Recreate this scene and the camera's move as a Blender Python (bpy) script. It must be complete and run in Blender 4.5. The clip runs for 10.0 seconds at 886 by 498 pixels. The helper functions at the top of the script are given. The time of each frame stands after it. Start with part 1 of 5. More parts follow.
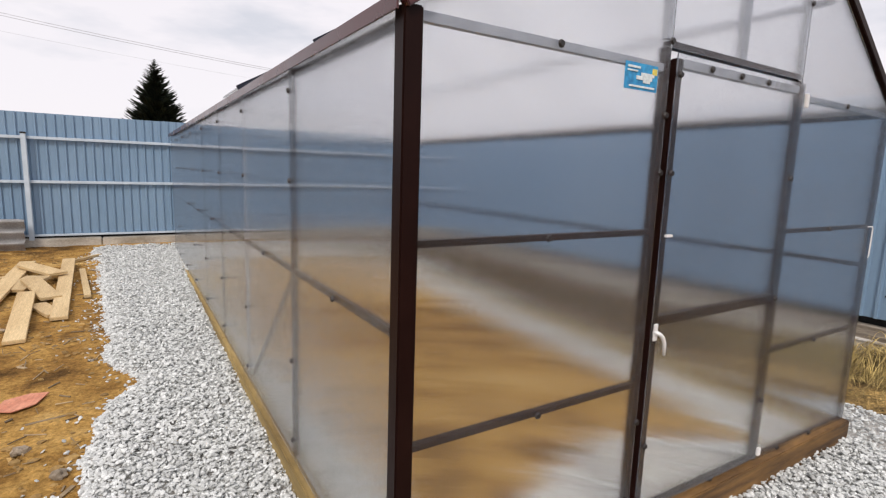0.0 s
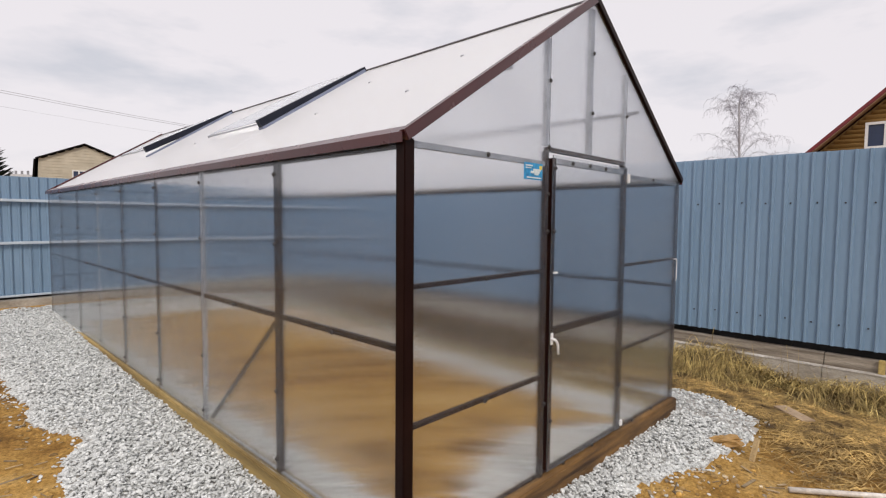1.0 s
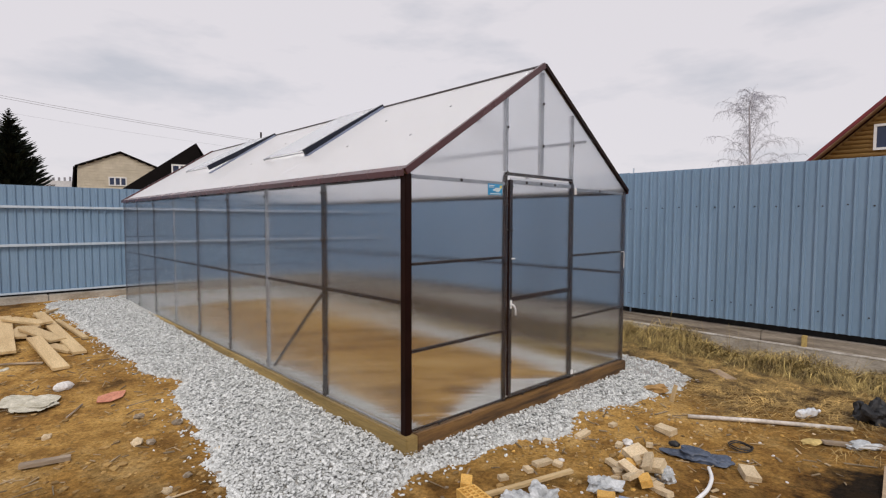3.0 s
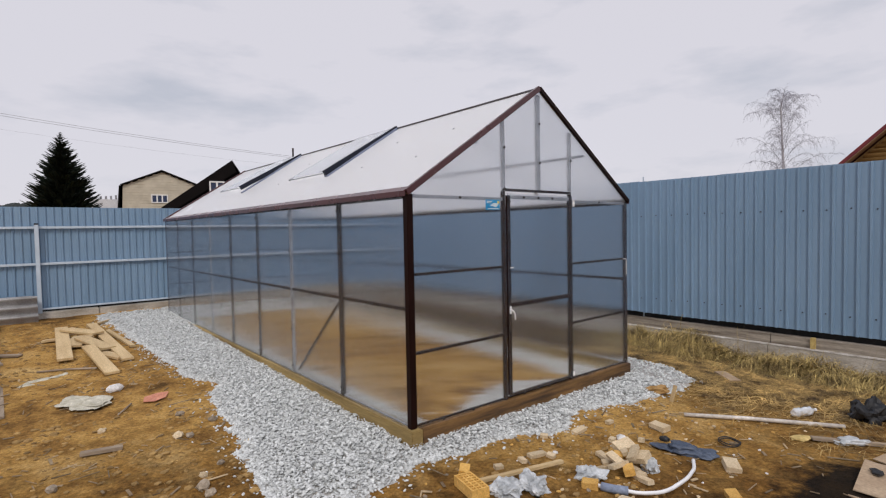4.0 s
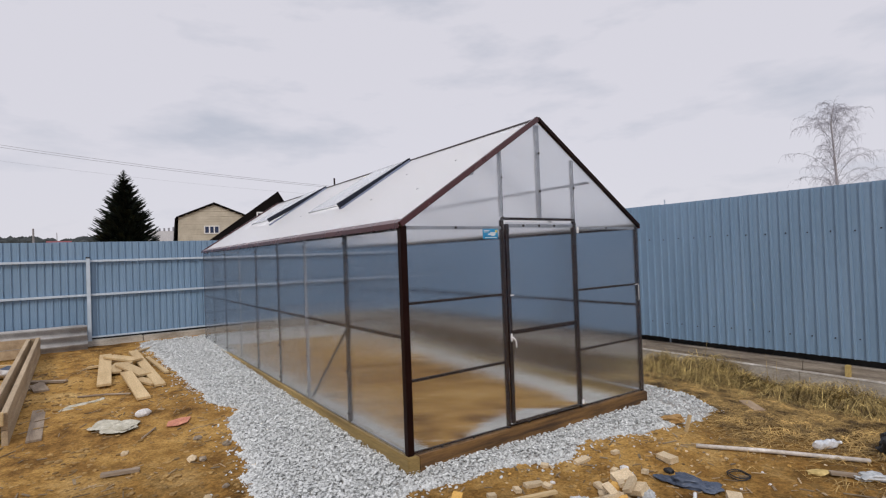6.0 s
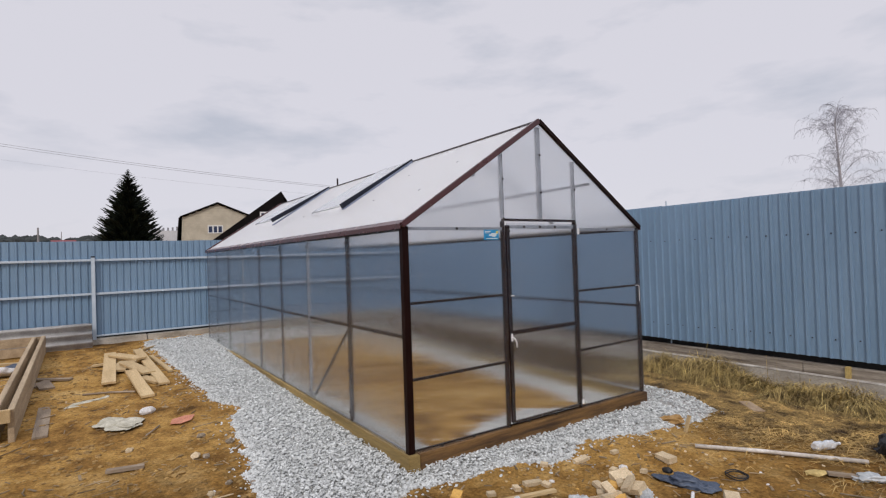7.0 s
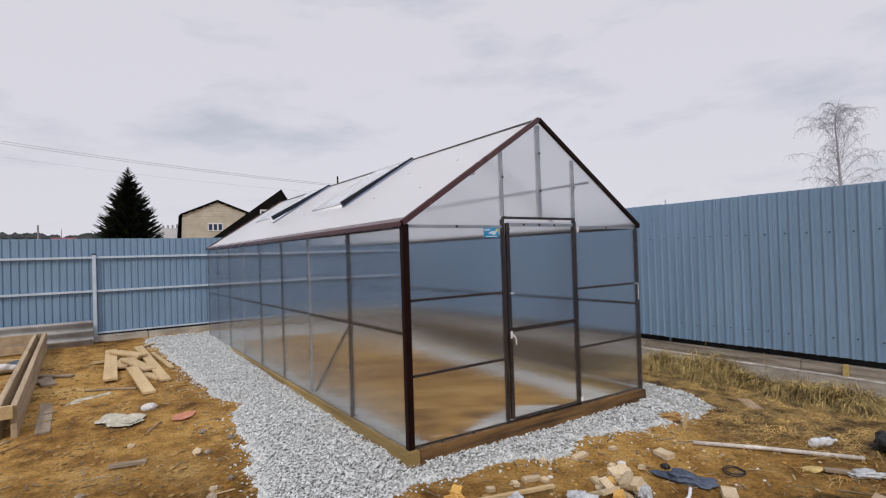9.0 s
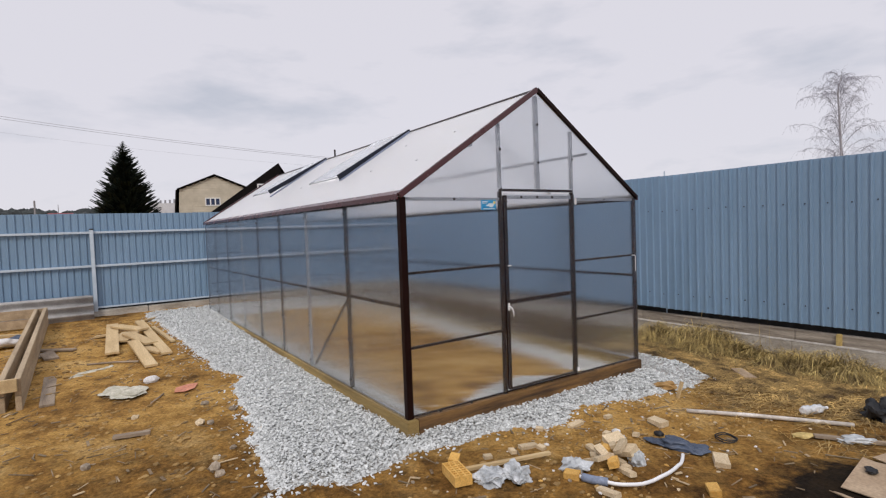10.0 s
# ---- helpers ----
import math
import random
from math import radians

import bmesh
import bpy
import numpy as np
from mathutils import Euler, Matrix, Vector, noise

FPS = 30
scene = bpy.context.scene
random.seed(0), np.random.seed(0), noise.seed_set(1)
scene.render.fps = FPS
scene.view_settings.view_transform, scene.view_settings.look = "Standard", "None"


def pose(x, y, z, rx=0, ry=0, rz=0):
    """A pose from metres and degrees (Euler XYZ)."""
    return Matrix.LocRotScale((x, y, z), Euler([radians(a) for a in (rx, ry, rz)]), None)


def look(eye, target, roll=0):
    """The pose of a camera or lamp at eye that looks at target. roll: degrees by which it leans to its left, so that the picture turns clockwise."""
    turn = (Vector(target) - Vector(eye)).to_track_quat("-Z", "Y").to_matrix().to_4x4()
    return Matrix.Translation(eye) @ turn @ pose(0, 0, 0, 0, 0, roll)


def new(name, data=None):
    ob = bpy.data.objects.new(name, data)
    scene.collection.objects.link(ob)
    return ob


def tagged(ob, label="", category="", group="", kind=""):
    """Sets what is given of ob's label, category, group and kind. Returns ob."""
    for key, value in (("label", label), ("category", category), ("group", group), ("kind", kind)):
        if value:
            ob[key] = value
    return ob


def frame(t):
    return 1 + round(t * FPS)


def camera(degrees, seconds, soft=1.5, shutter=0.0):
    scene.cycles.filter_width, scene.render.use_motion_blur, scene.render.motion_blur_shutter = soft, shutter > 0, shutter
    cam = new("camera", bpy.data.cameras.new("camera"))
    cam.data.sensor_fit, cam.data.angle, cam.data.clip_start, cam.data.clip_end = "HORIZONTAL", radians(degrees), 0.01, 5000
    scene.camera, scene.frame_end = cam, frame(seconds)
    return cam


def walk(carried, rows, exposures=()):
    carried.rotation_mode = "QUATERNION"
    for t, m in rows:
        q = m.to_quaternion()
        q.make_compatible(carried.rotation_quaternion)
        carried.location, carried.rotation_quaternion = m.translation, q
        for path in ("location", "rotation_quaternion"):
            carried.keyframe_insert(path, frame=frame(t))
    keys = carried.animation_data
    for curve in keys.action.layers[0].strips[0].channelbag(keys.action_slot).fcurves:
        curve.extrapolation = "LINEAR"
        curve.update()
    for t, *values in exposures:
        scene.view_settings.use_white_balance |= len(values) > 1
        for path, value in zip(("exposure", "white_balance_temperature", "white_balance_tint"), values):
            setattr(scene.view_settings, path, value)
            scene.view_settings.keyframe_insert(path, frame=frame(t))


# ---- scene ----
cam = camera(82.1, 10.0, soft=1.2)
PATH = [
    (0, (-0.595, -1.161, 1.477), (0.452, 0.517, 1.179), 1.9),
    (0.5, (-0.955, -1.32, 1.503), (0.395, 0.146, 1.332), 1.6),
    (1, (-1.343, -1.497, 1.564), (0.099, -0.116, 1.445), 0.5),
    (1.5, (-1.532, -1.85, 1.546), (-0.082, -0.474, 1.484), 0.5),
    (2, (-1.84, -2.095, 1.55), (-0.393, -0.716, 1.48), -0.2),
    (2.5, (-2.008, -2.303, 1.56), (-0.582, -0.905, 1.444), 0.7),
    (4, (-2.188, -2.963, 1.612), (-0.893, -1.44, 1.536), -1.1),
    (4.5, (-2.073, -3.105, 1.634), (-0.782, -1.578, 1.591), 0.7),
    (5, (-1.956, -3.213, 1.635), (-0.749, -1.618, 1.65), -1.0),
    (5.5, (-1.957, -3.251, 1.638), (-0.788, -1.628, 1.664), -2.1),
    (7, (-1.977, -3.319, 1.641), (-0.822, -1.686, 1.669), -1.9),
    (7.5, (-1.979, -3.322, 1.635), (-0.824, -1.69, 1.672), -1.8),
    (8, (-1.984, -3.326, 1.638), (-0.83, -1.694, 1.679), -1.7),
    (8.5, (-1.991, -3.329, 1.637), (-0.835, -1.698, 1.683), -1.8),
    (9, (-1.994, -3.34, 1.636), (-0.839, -1.707, 1.657), -1.8),
    (9.5, (-1.988, -3.344, 1.63), (-0.834, -1.711, 1.588), -2.0),
    (10, (-1.984, -3.346, 1.629), (-0.829, -1.715, 1.546), -2.1),
]
EXPOSURES = [(0.0, 0.36, 6850, 12), (0.5, 0.34, 6850, 12), (1.0, 0.21, 6900, 12), (2.0, 0.09, 6800, 12), (2.5, 0.08, 6900, 12), (4.0, -0.04, 6550, 12), (9.0, -0.05, 6500, 12), (9.5, 0.03, 6550, 12), (10.0, 0.02, 6550, 12)]
walk(cam, [(t, look(eye, target, roll)) for t, eye, target, roll in PATH], EXPOSURES)

# ---- world and sun ----
SUN_AZ, SUN_EL = -142.0, 42.0
world = bpy.data.worlds.new("sky")
scene.world = world
world.use_nodes = True
wn, wl = world.node_tree.nodes, world.node_tree.links
wn.clear()
w_out = wn.new("ShaderNodeOutputWorld")
w_bg = wn.new("ShaderNodeBackground")
w_sky = wn.new("ShaderNodeTexSky")
w_sky.sky_type, w_sky.sun_disc = "NISHITA", False
w_sky.sun_elevation, w_sky.sun_rotation = radians(SUN_EL), radians(SUN_AZ)
w_co = wn.new("ShaderNodeTexCoord")
w_sep = wn.new("ShaderNodeSeparateXYZ")
w_map = wn.new("ShaderNodeMapping")
w_map.inputs["Scale"].default_value = (1.0, 1.0, 3.2)
w_map.inputs["Location"].default_value = (3.1, 0.7, 0.4)
w_noise = wn.new("ShaderNodeTexNoise")
w_noise.inputs["Scale"].default_value = 3.4
w_noise.inputs["Detail"].default_value = 5.0
w_noise.inputs["Roughness"].default_value = 0.55
w_ramp = wn.new("ShaderNodeValToRGB")
w_ramp.color_ramp.elements[0].position, w_ramp.color_ramp.elements[0].color = 0.26, (0.56, 0.59, 0.67, 1)
w_ramp.color_ramp.elements[1].position, w_ramp.color_ramp.elements[1].color = 0.47, (0.745, 0.742, 0.805, 1)
w_up = wn.new("ShaderNodeMapRange")
w_up.interpolation_type = "SMOOTHSTEP"
w_up.inputs["From Min"].default_value, w_up.inputs["From Max"].default_value = 0.5, 1.0
w_up.inputs["To Min"].default_value, w_up.inputs["To Max"].default_value = 1.0, 1.75
w_mul = wn.new("ShaderNodeVectorMath")
w_mul.operation = "SCALE"
w_dim = wn.new("ShaderNodeVectorMath")
w_dim.operation = "SCALE"
w_dim.inputs["Scale"].default_value = 0.07
w_mix = wn.new("ShaderNodeMix")
w_mix.data_type = "RGBA"
w_mix.inputs["Factor"].default_value = 0.92
wl.new(w_co.outputs["Generated"], w_map.inputs["Vector"])
wl.new(w_co.outputs["Generated"], w_sep.inputs[0])
wl.new(w_map.outputs[0], w_noise.inputs["Vector"])
wl.new(w_noise.outputs["Fac"], w_ramp.inputs["Fac"])
wl.new(w_sep.outputs["Z"], w_up.inputs["Value"])
wl.new(w_ramp.outputs["Color"], w_mul.inputs[0])
wl.new(w_up.outputs[0], w_mul.inputs["Scale"])
wl.new(w_sky.outputs[0], w_dim.inputs[0])
wl.new(w_dim.outputs[0], w_mix.inputs[6])
wl.new(w_mul.outputs[0], w_mix.inputs[7])
wl.new(w_mix.outputs[2], w_bg.inputs["Color"])
w_bg.inputs["Strength"].default_value = 1.0
wl.new(w_bg.outputs[0], w_out.inputs["Surface"])

sun = new("sun", bpy.data.lights.new("sun", "SUN"))
sun.data.energy, sun.data.angle, sun.data.color = 1.4, radians(12), (1.0, 0.95, 0.88)
sx, sy = math.sin(radians(SUN_AZ)), math.cos(radians(SUN_AZ))
sun.matrix_world = look((sx * 30, sy * 30, 30 * math.tan(radians(SUN_EL))), (0, 0, 0))


# ---- materials ----
def nodes_of(name):
    m = bpy.data.materials.new(name)
    m.use_nodes = True
    nt = m.node_tree
    return m, nt.nodes, nt.links, nt.nodes["Principled BSDF"]


def ramp(nodes, stops):
    r = nodes.new("ShaderNodeValToRGB")
    el = r.color_ramp.elements
    while len(el) < len(stops):
        el.new(0.5)
    for e, (p, c) in zip(el, stops):
        e.position, e.color = p, (*c, 1)
    return r


def noise_node(nodes, links, scale, detail=4.0, stretch=(1, 1, 1), rough=0.55):
    co = nodes.new("ShaderNodeTexCoord")
    mp = nodes.new("ShaderNodeMapping")
    mp.inputs["Scale"].default_value = stretch
    n = nodes.new("ShaderNodeTexNoise")
    n.inputs["Scale"].default_value, n.inputs["Detail"].default_value = scale, detail
    n.inputs["Roughness"].default_value = rough
    links.new(co.outputs["Object"], mp.inputs["Vector"])
    links.new(mp.outputs[0], n.inputs["Vector"])
    return n


def mixed(nodes, links, a, b, fac, mode="MIX"):
    m = nodes.new("ShaderNodeMix")
    m.data_type, m.blend_type = "RGBA", mode
    for sock, v in ((m.inputs[0], fac), (m.inputs[6], a), (m.inputs[7], b)):
        if isinstance(v, tuple):
            sock.default_value = (*v, 1)
        elif isinstance(v, (int, float)):
            sock.default_value = v
        else:
            links.new(v, sock)
    return m.outputs[2]


def surface(name, lo, hi, scale=6.0, rough=0.7, metal=0.0, bump=0.15, fine=60.0, stretch=(1, 1, 1), island=0.0, spread=0.0, spec=0.5, grit=1.0):
    """A two-scale mottled surface: broad stains from lo to hi, a fine grain, relief; island/spread vary it from piece to piece."""
    m, n, l, p = nodes_of(name)
    broad = noise_node(n, l, scale, 5.0, stretch)
    grain = noise_node(n, l, fine, 3.0, stretch)
    r = ramp(n, [(0.32, lo), (0.68, hi)])
    l.new(broad.outputs["Fac"], r.inputs["Fac"])
    g = ramp(n, [(0.25, (1 - 0.28 * grit,) * 3), (0.75, (1 + 0.15 * grit,) * 3)])
    l.new(grain.outputs["Fac"], g.inputs["Fac"])
    col = mixed(n, l, r.outputs[0], g.outputs[0], 1.0, "MULTIPLY")
    for amount, node, sock in ((island, "ShaderNodeNewGeometry", "Random Per Island"), (spread, "ShaderNodeObjectInfo", "Random")):
        if amount:
            src = n.new(node)
            v = ramp(n, [(0.0, (1 - amount,) * 3), (1.0, (1 + amount,) * 3)])
            l.new(src.outputs[sock], v.inputs["Fac"])
            col = mixed(n, l, col, v.outputs[0], 1.0, "MULTIPLY")
    l.new(col, p.inputs["Base Color"])
    rr = n.new("ShaderNodeMapRange")
    rr.inputs["To Min"].default_value, rr.inputs["To Max"].default_value = max(0.03, rough - 0.12), min(1.0, rough + 0.12)
    l.new(broad.outputs["Fac"], rr.inputs["Value"])
    l.new(rr.outputs[0], p.inputs["Roughness"])
    p.inputs["Metallic"].default_value = metal
    p.inputs["Specular IOR Level"].default_value = spec
    if bump:
        b = n.new("ShaderNodeBump")
        b.inputs["Strength"].default_value, b.inputs["Distance"].default_value = bump, 0.01
        l.new(grain.outputs["Fac"], b.inputs["Height"])
        l.new(b.outputs[0], p.inputs["Normal"])
    return m


def polycarbonate(name, sway, milk):
    """Clear twin-wall sheet with upright inner ribs: the fine ribs bend the view sideways, a little haze scatters."""
    m, n, l, p = nodes_of(name)
    n.remove(p)
    out = [k for k in n if k.type == "OUTPUT_MATERIAL"][0]
    ribs = noise_node(n, l, 1.0, 1.0, (2600, 2600, 260))
    wide = noise_node(n, l, 1.0, 2.0, (3.0, 3.0, 1.1))
    geo = n.new("ShaderNodeNewGeometry")

    def bend(src, amount):
        c = n.new("ShaderNodeVectorMath")
        c.operation = "SUBTRACT"
        c.inputs[1].default_value = (0.5, 0.5, 0.5)
        l.new(src.outputs["Color"], c.inputs[0])
        k = n.new("ShaderNodeVectorMath")
        k.operation = "MULTIPLY"
        k.inputs[1].default_value = amount
        l.new(c.outputs[0], k.inputs[0])
        return k

    a1 = n.new("ShaderNodeVectorMath")
    l.new(bend(ribs, (sway, sway, 0.015)).outputs[0], a1.inputs[0])
    l.new(bend(wide, (0.02, 0.02, 0.02)).outputs[0], a1.inputs[1])
    a2 = n.new("ShaderNodeVectorMath")
    l.new(geo.outputs["Normal"], a2.inputs[0])
    l.new(a1.outputs[0], a2.inputs[1])
    nn = n.new("ShaderNodeVectorMath")
    nn.operation = "NORMALIZE"
    l.new(a2.outputs[0], nn.inputs[0])
    glass = n.new("ShaderNodeBsdfGlass")
    glass.inputs["IOR"].default_value = 1.31
    glass.inputs["Roughness"].default_value = 0.025
    glass.inputs["Color"].default_value = (0.915, 0.928, 0.945, 1)
    l.new(nn.outputs[0], glass.inputs["Normal"])
    haze = n.new("ShaderNodeBsdfTranslucent")
    haze.inputs["Color"].default_value = (0.90, 0.91, 0.93, 1)
    white = n.new("ShaderNodeBsdfDiffuse")
    white.inputs["Color"].default_value = (0.86, 0.87, 0.89, 1)
    hz = n.new("ShaderNodeMixShader")
    hz.inputs[0].default_value = 0.5
    l.new(haze.outputs[0], hz.inputs[1])
    l.new(white.outputs[0], hz.inputs[2])
    mx = n.new("ShaderNodeMixShader")
    mx.inputs[0].default_value = milk
    l.new(glass.outputs[0], mx.inputs[1])
    l.new(hz.outputs[0], mx.inputs[2])
    l.new(mx.outputs[0], out.inputs["Surface"])
    return m


def soil():
    m, n, l, p = nodes_of("bare_soil")
    broad = noise_node(n, l, 0.55, 5.0, rough=0.6)
    mid = noise_node(n, l, 3.2, 6.0, rough=0.62)
    fine = noise_node(n, l, 38.0, 6.0, rough=0.7)
    sand = ramp(n, [(0.37, (0.105, 0.056, 0.018)), (0.45, (0.285, 0.153, 0.043)), (0.54, (0.455, 0.268, 0.079)), (0.66, (0.55, 0.372, 0.152))])
    add = n.new("ShaderNodeMath")
    add.operation = "ADD"
    half = n.new("ShaderNodeMath")
    half.operation = "MULTIPLY_ADD"
    half.inputs[1].default_value, half.inputs[2].default_value = 0.55, -0.02
    l.new(mid.outputs["Fac"], half.inputs[0])
    q = n.new("ShaderNodeMath")
    q.operation = "MULTIPLY"
    q.inputs[1].default_value = 0.5
    l.new(broad.outputs["Fac"], q.inputs[0])
    l.new(q.outputs[0], add.inputs[0])
    l.new(half.outputs[0], add.inputs[1])
    l.new(add.outputs[0], sand.inputs["Fac"])
    # trampled straw and humus over the soil beside the long fence
    co = n.new("ShaderNodeTexCoord")
    sep = n.new("ShaderNodeSeparateXYZ")
    l.new(co.outputs["Object"], sep.inputs[0])
    wob = n.new("ShaderNodeMath")
    wob.operation = "MULTIPLY_ADD"
    wob.inputs[1].default_value = 2.2
    l.new(mid.outputs["Fac"], wob.inputs[0])
    l.new(sep.outputs["X"], wob.inputs[2])
    side = n.new("ShaderNodeMapRange")
    side.inputs["From Min"].default_value, side.inputs["From Max"].default_value = 3.5, 4.6
    l.new(wob.outputs[0], side.inputs["Value"])
    humus = ramp(n, [(0.36, (0.032, 0.018, 0.007)), (0.5, (0.130, 0.072, 0.022)), (0.66, (0.33, 0.205, 0.062))])
    straw = noise_node(n, l, 9.0, 7.0, (1.0, 0.45, 1.0), 0.75)
    l.new(straw.outputs["Fac"], humus.inputs["Fac"])
    c1 = mixed(n, l, sand.outputs[0], humus.outputs[0], side.outputs[0])
    # damp soil before the gable, darkest by the fire place
    def band(sock, lo, hi, top, sway, by=mid):
        k = n.new("ShaderNodeMath")
        k.operation = "MULTIPLY_ADD"
        k.inputs[1].default_value = sway
        l.new(by.outputs["Fac"], k.inputs[0])
        l.new(sock, k.inputs[2])
        r = n.new("ShaderNodeMapRange")
        r.inputs["From Min"].default_value, r.inputs["From Max"].default_value = lo + sway / 2, hi + sway / 2
        r.inputs["To Max"].default_value = top
        l.new(k.outputs[0], r.inputs["Value"])
        return r.outputs[0]

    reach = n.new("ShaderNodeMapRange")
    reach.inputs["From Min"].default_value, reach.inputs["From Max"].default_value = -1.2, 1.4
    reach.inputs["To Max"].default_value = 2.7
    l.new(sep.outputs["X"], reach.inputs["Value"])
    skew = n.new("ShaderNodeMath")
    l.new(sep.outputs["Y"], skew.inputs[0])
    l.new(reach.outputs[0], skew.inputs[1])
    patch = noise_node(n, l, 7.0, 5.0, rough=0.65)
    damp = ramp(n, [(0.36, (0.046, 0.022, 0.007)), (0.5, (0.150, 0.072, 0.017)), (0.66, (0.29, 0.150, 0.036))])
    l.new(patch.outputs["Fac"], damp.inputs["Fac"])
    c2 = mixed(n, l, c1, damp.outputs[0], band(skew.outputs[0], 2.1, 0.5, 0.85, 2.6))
    # darker brown soil to the right of the greenhouse, beyond its front corner
    dark_strip = n.new("ShaderNodeMath")
    dark_strip.operation = "MULTIPLY"
    l.new(band(sep.outputs["Y"], 0.4, 1.3, 0.75, 0.9), dark_strip.inputs[0])
    l.new(band(sep.outputs["X"], 3.0, 3.5, 1.0, 0.6), dark_strip.inputs[1])
    c2 = mixed(n, l, c2, (0.058, 0.035, 0.015), dark_strip.outputs[0])
    # a ragged patch of old ash
    off = n.new("ShaderNodeVectorMath")
    off.operation = "SUBTRACT"
    off.inputs[1].default_value = (1.66, -2.52, 0.0)
    l.new(co.outputs["Object"], off.inputs[0])
    flat = n.new("ShaderNodeVectorMath")
    flat.operation = "MULTIPLY"
    flat.inputs[1].default_value = (1.0, 1.45, 0.0)
    l.new(off.outputs[0], flat.inputs[0])
    far = n.new("ShaderNodeVectorMath")
    far.operation = "LENGTH"
    l.new(flat.outputs[0], far.inputs[0])
    ash = band(far.outputs["Value"], 1.0, 0.72, 0.94, 0.75, patch)
    c2 = mixed(n, l, c2, (0.007, 0.006, 0.005), ash)
    g = ramp(n, [(0.3, (0.48, 0.46, 0.44)), (0.5, (0.95, 0.95, 0.95)), (0.72, (1.5, 1.5, 1.5))])
    l.new(fine.outputs["Fac"], g.inputs["Fac"])
    c3 = mixed(n, l, c2, g.outputs[0], 1.0, "MULTIPLY")
    l.new(c3, p.inputs["Base Color"])
    p.inputs["Roughness"].default_value = 0.95
    p.inputs["Specular IOR Level"].default_value = 0.12
    b = n.new("ShaderNodeBump")
    b.inputs["Strength"].default_value, b.inputs["Distance"].default_value = 0.9, 0.025
    l.new(fine.outputs["Fac"], b.inputs["Height"])
    b2 = n.new("ShaderNodeBump")
    b2.inputs["Strength"].default_value, b2.inputs["Distance"].default_value = 0.6, 0.06
    l.new(mid.outputs["Fac"], b2.inputs["Height"])
    l.new(b2.outputs[0], b.inputs["Normal"])
    l.new(b.outputs[0], p.inputs["Normal"])
    return m


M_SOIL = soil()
M_WALLPC = polycarbonate("polycarbonate_wall", 0.88, 0.015)
M_VENTPC = polycarbonate("polycarbonate_vent", 0.40, 0.22)
M_ROOFPC = polycarbonate("polycarbonate_roof", 0.40, 0.62)
M_BROWN = surface("brown_enamel", (0.010, 0.004, 0.0035), (0.019, 0.007, 0.0055), 3.0, 0.38, 0.0, 0.03, 120, spec=0.08, grit=0.15)
M_MAROON = surface("maroon_trim", (0.050, 0.011, 0.013), (0.075, 0.017, 0.018), 3.0, 0.26, 0.0, 0.03, 120, spec=0.55, grit=0.15)
M_TUBE = surface("brown_tube", (0.011, 0.005, 0.0035), (0.021, 0.009, 0.006), 4.0, 0.45, 0.0, 0.03, 120, spec=0.08, grit=0.15)
M_ZINC = surface("zinc_tube", (0.30, 0.31, 0.33), (0.42, 0.43, 0.46), 8.0, 0.4, 0.6, 0.03, 90, grit=0.15)
M_WASHER = surface("dark_washer", (0.012, 0.010, 0.010), (0.025, 0.02, 0.02), 10.0, 0.5, 0.0, 0.0)
M_WHITE = surface("white_plastic", (0.70, 0.70, 0.70), (0.80, 0.80, 0.80), 12.0, 0.4, 0.0, 0.02, grit=0.15)
M_TIMBER = surface("treated_timber", (0.15, 0.095, 0.028), (0.39, 0.275, 0.10), 2.5, 0.75, 0.0, 0.25, 55, (1.0, 0.25, 3.0))
# same timber for the gable beams, browner, with their shade put into the colour
M_TIMBERSHADED = surface("treated_timber_shaded", (0.042, 0.019, 0.007), (0.25, 0.132, 0.040), 5.0, 0.7, 0.0, 0.3, 55, (0.35, 1.0, 4.0))
M_PLANK = surface("fresh_planks", (0.45, 0.31, 0.15), (0.62, 0.47, 0.26), 3.0, 0.75, 0.0, 0.2, 45, (3.0, 0.3, 3.0), spread=0.12)
M_BEDWOOD = surface("sawn_timber", (0.30, 0.22, 0.135), (0.48, 0.37, 0.24), 3.0, 0.75, 0.0, 0.2, 45, (3.0, 0.3, 3.0), spread=0.1)
M_OLDWOOD = surface("grey_boards", (0.19, 0.14, 0.095), (0.40, 0.32, 0.235), 4.0, 0.85, 0.0, 0.3, 45, (3.0, 0.4, 2.0))
M_SHEET = surface("blue_grey_sheet", (0.172, 0.272, 0.388), (0.214, 0.322, 0.450), 1.3, 0.36, 0.0, 0.02, 35, (1, 1, 0.3), spread=0.02, grit=0.15, spec=0.4)
M_RAIL = surface("grey_primer", (0.44, 0.52, 0.60), (0.54, 0.62, 0.70), 4.0, 0.55, 0.0, 0.05, 60, grit=0.15)
M_NAVY = surface("dark_navy_trim", (0.008, 0.010, 0.018), (0.014, 0.018, 0.032), 3.0, 0.4, 0.0, 0.02, 90, spec=0.25, grit=0.15)
# vent sill colour, with the grey shade under the flap put in
M_SILLSHADE = surface("sill_shade_grey", (0.16, 0.19, 0.28), (0.24, 0.27, 0.37), 6.0, 0.4, 0.0, 0.02, 90, grit=0.15)
M_COPING = surface("weathered_coping", (0.11, 0.085, 0.062), (0.40, 0.35, 0.285), 3.0, 0.9, 0.0, 0.35, 35, (1, 0.5, 6.0))
M_CONCRETE = surface("weathered_concrete", (0.30, 0.265, 0.215), (0.55, 0.51, 0.45), 2.2, 0.9, 0.0, 0.35, 35, (1, 1, 2.5))
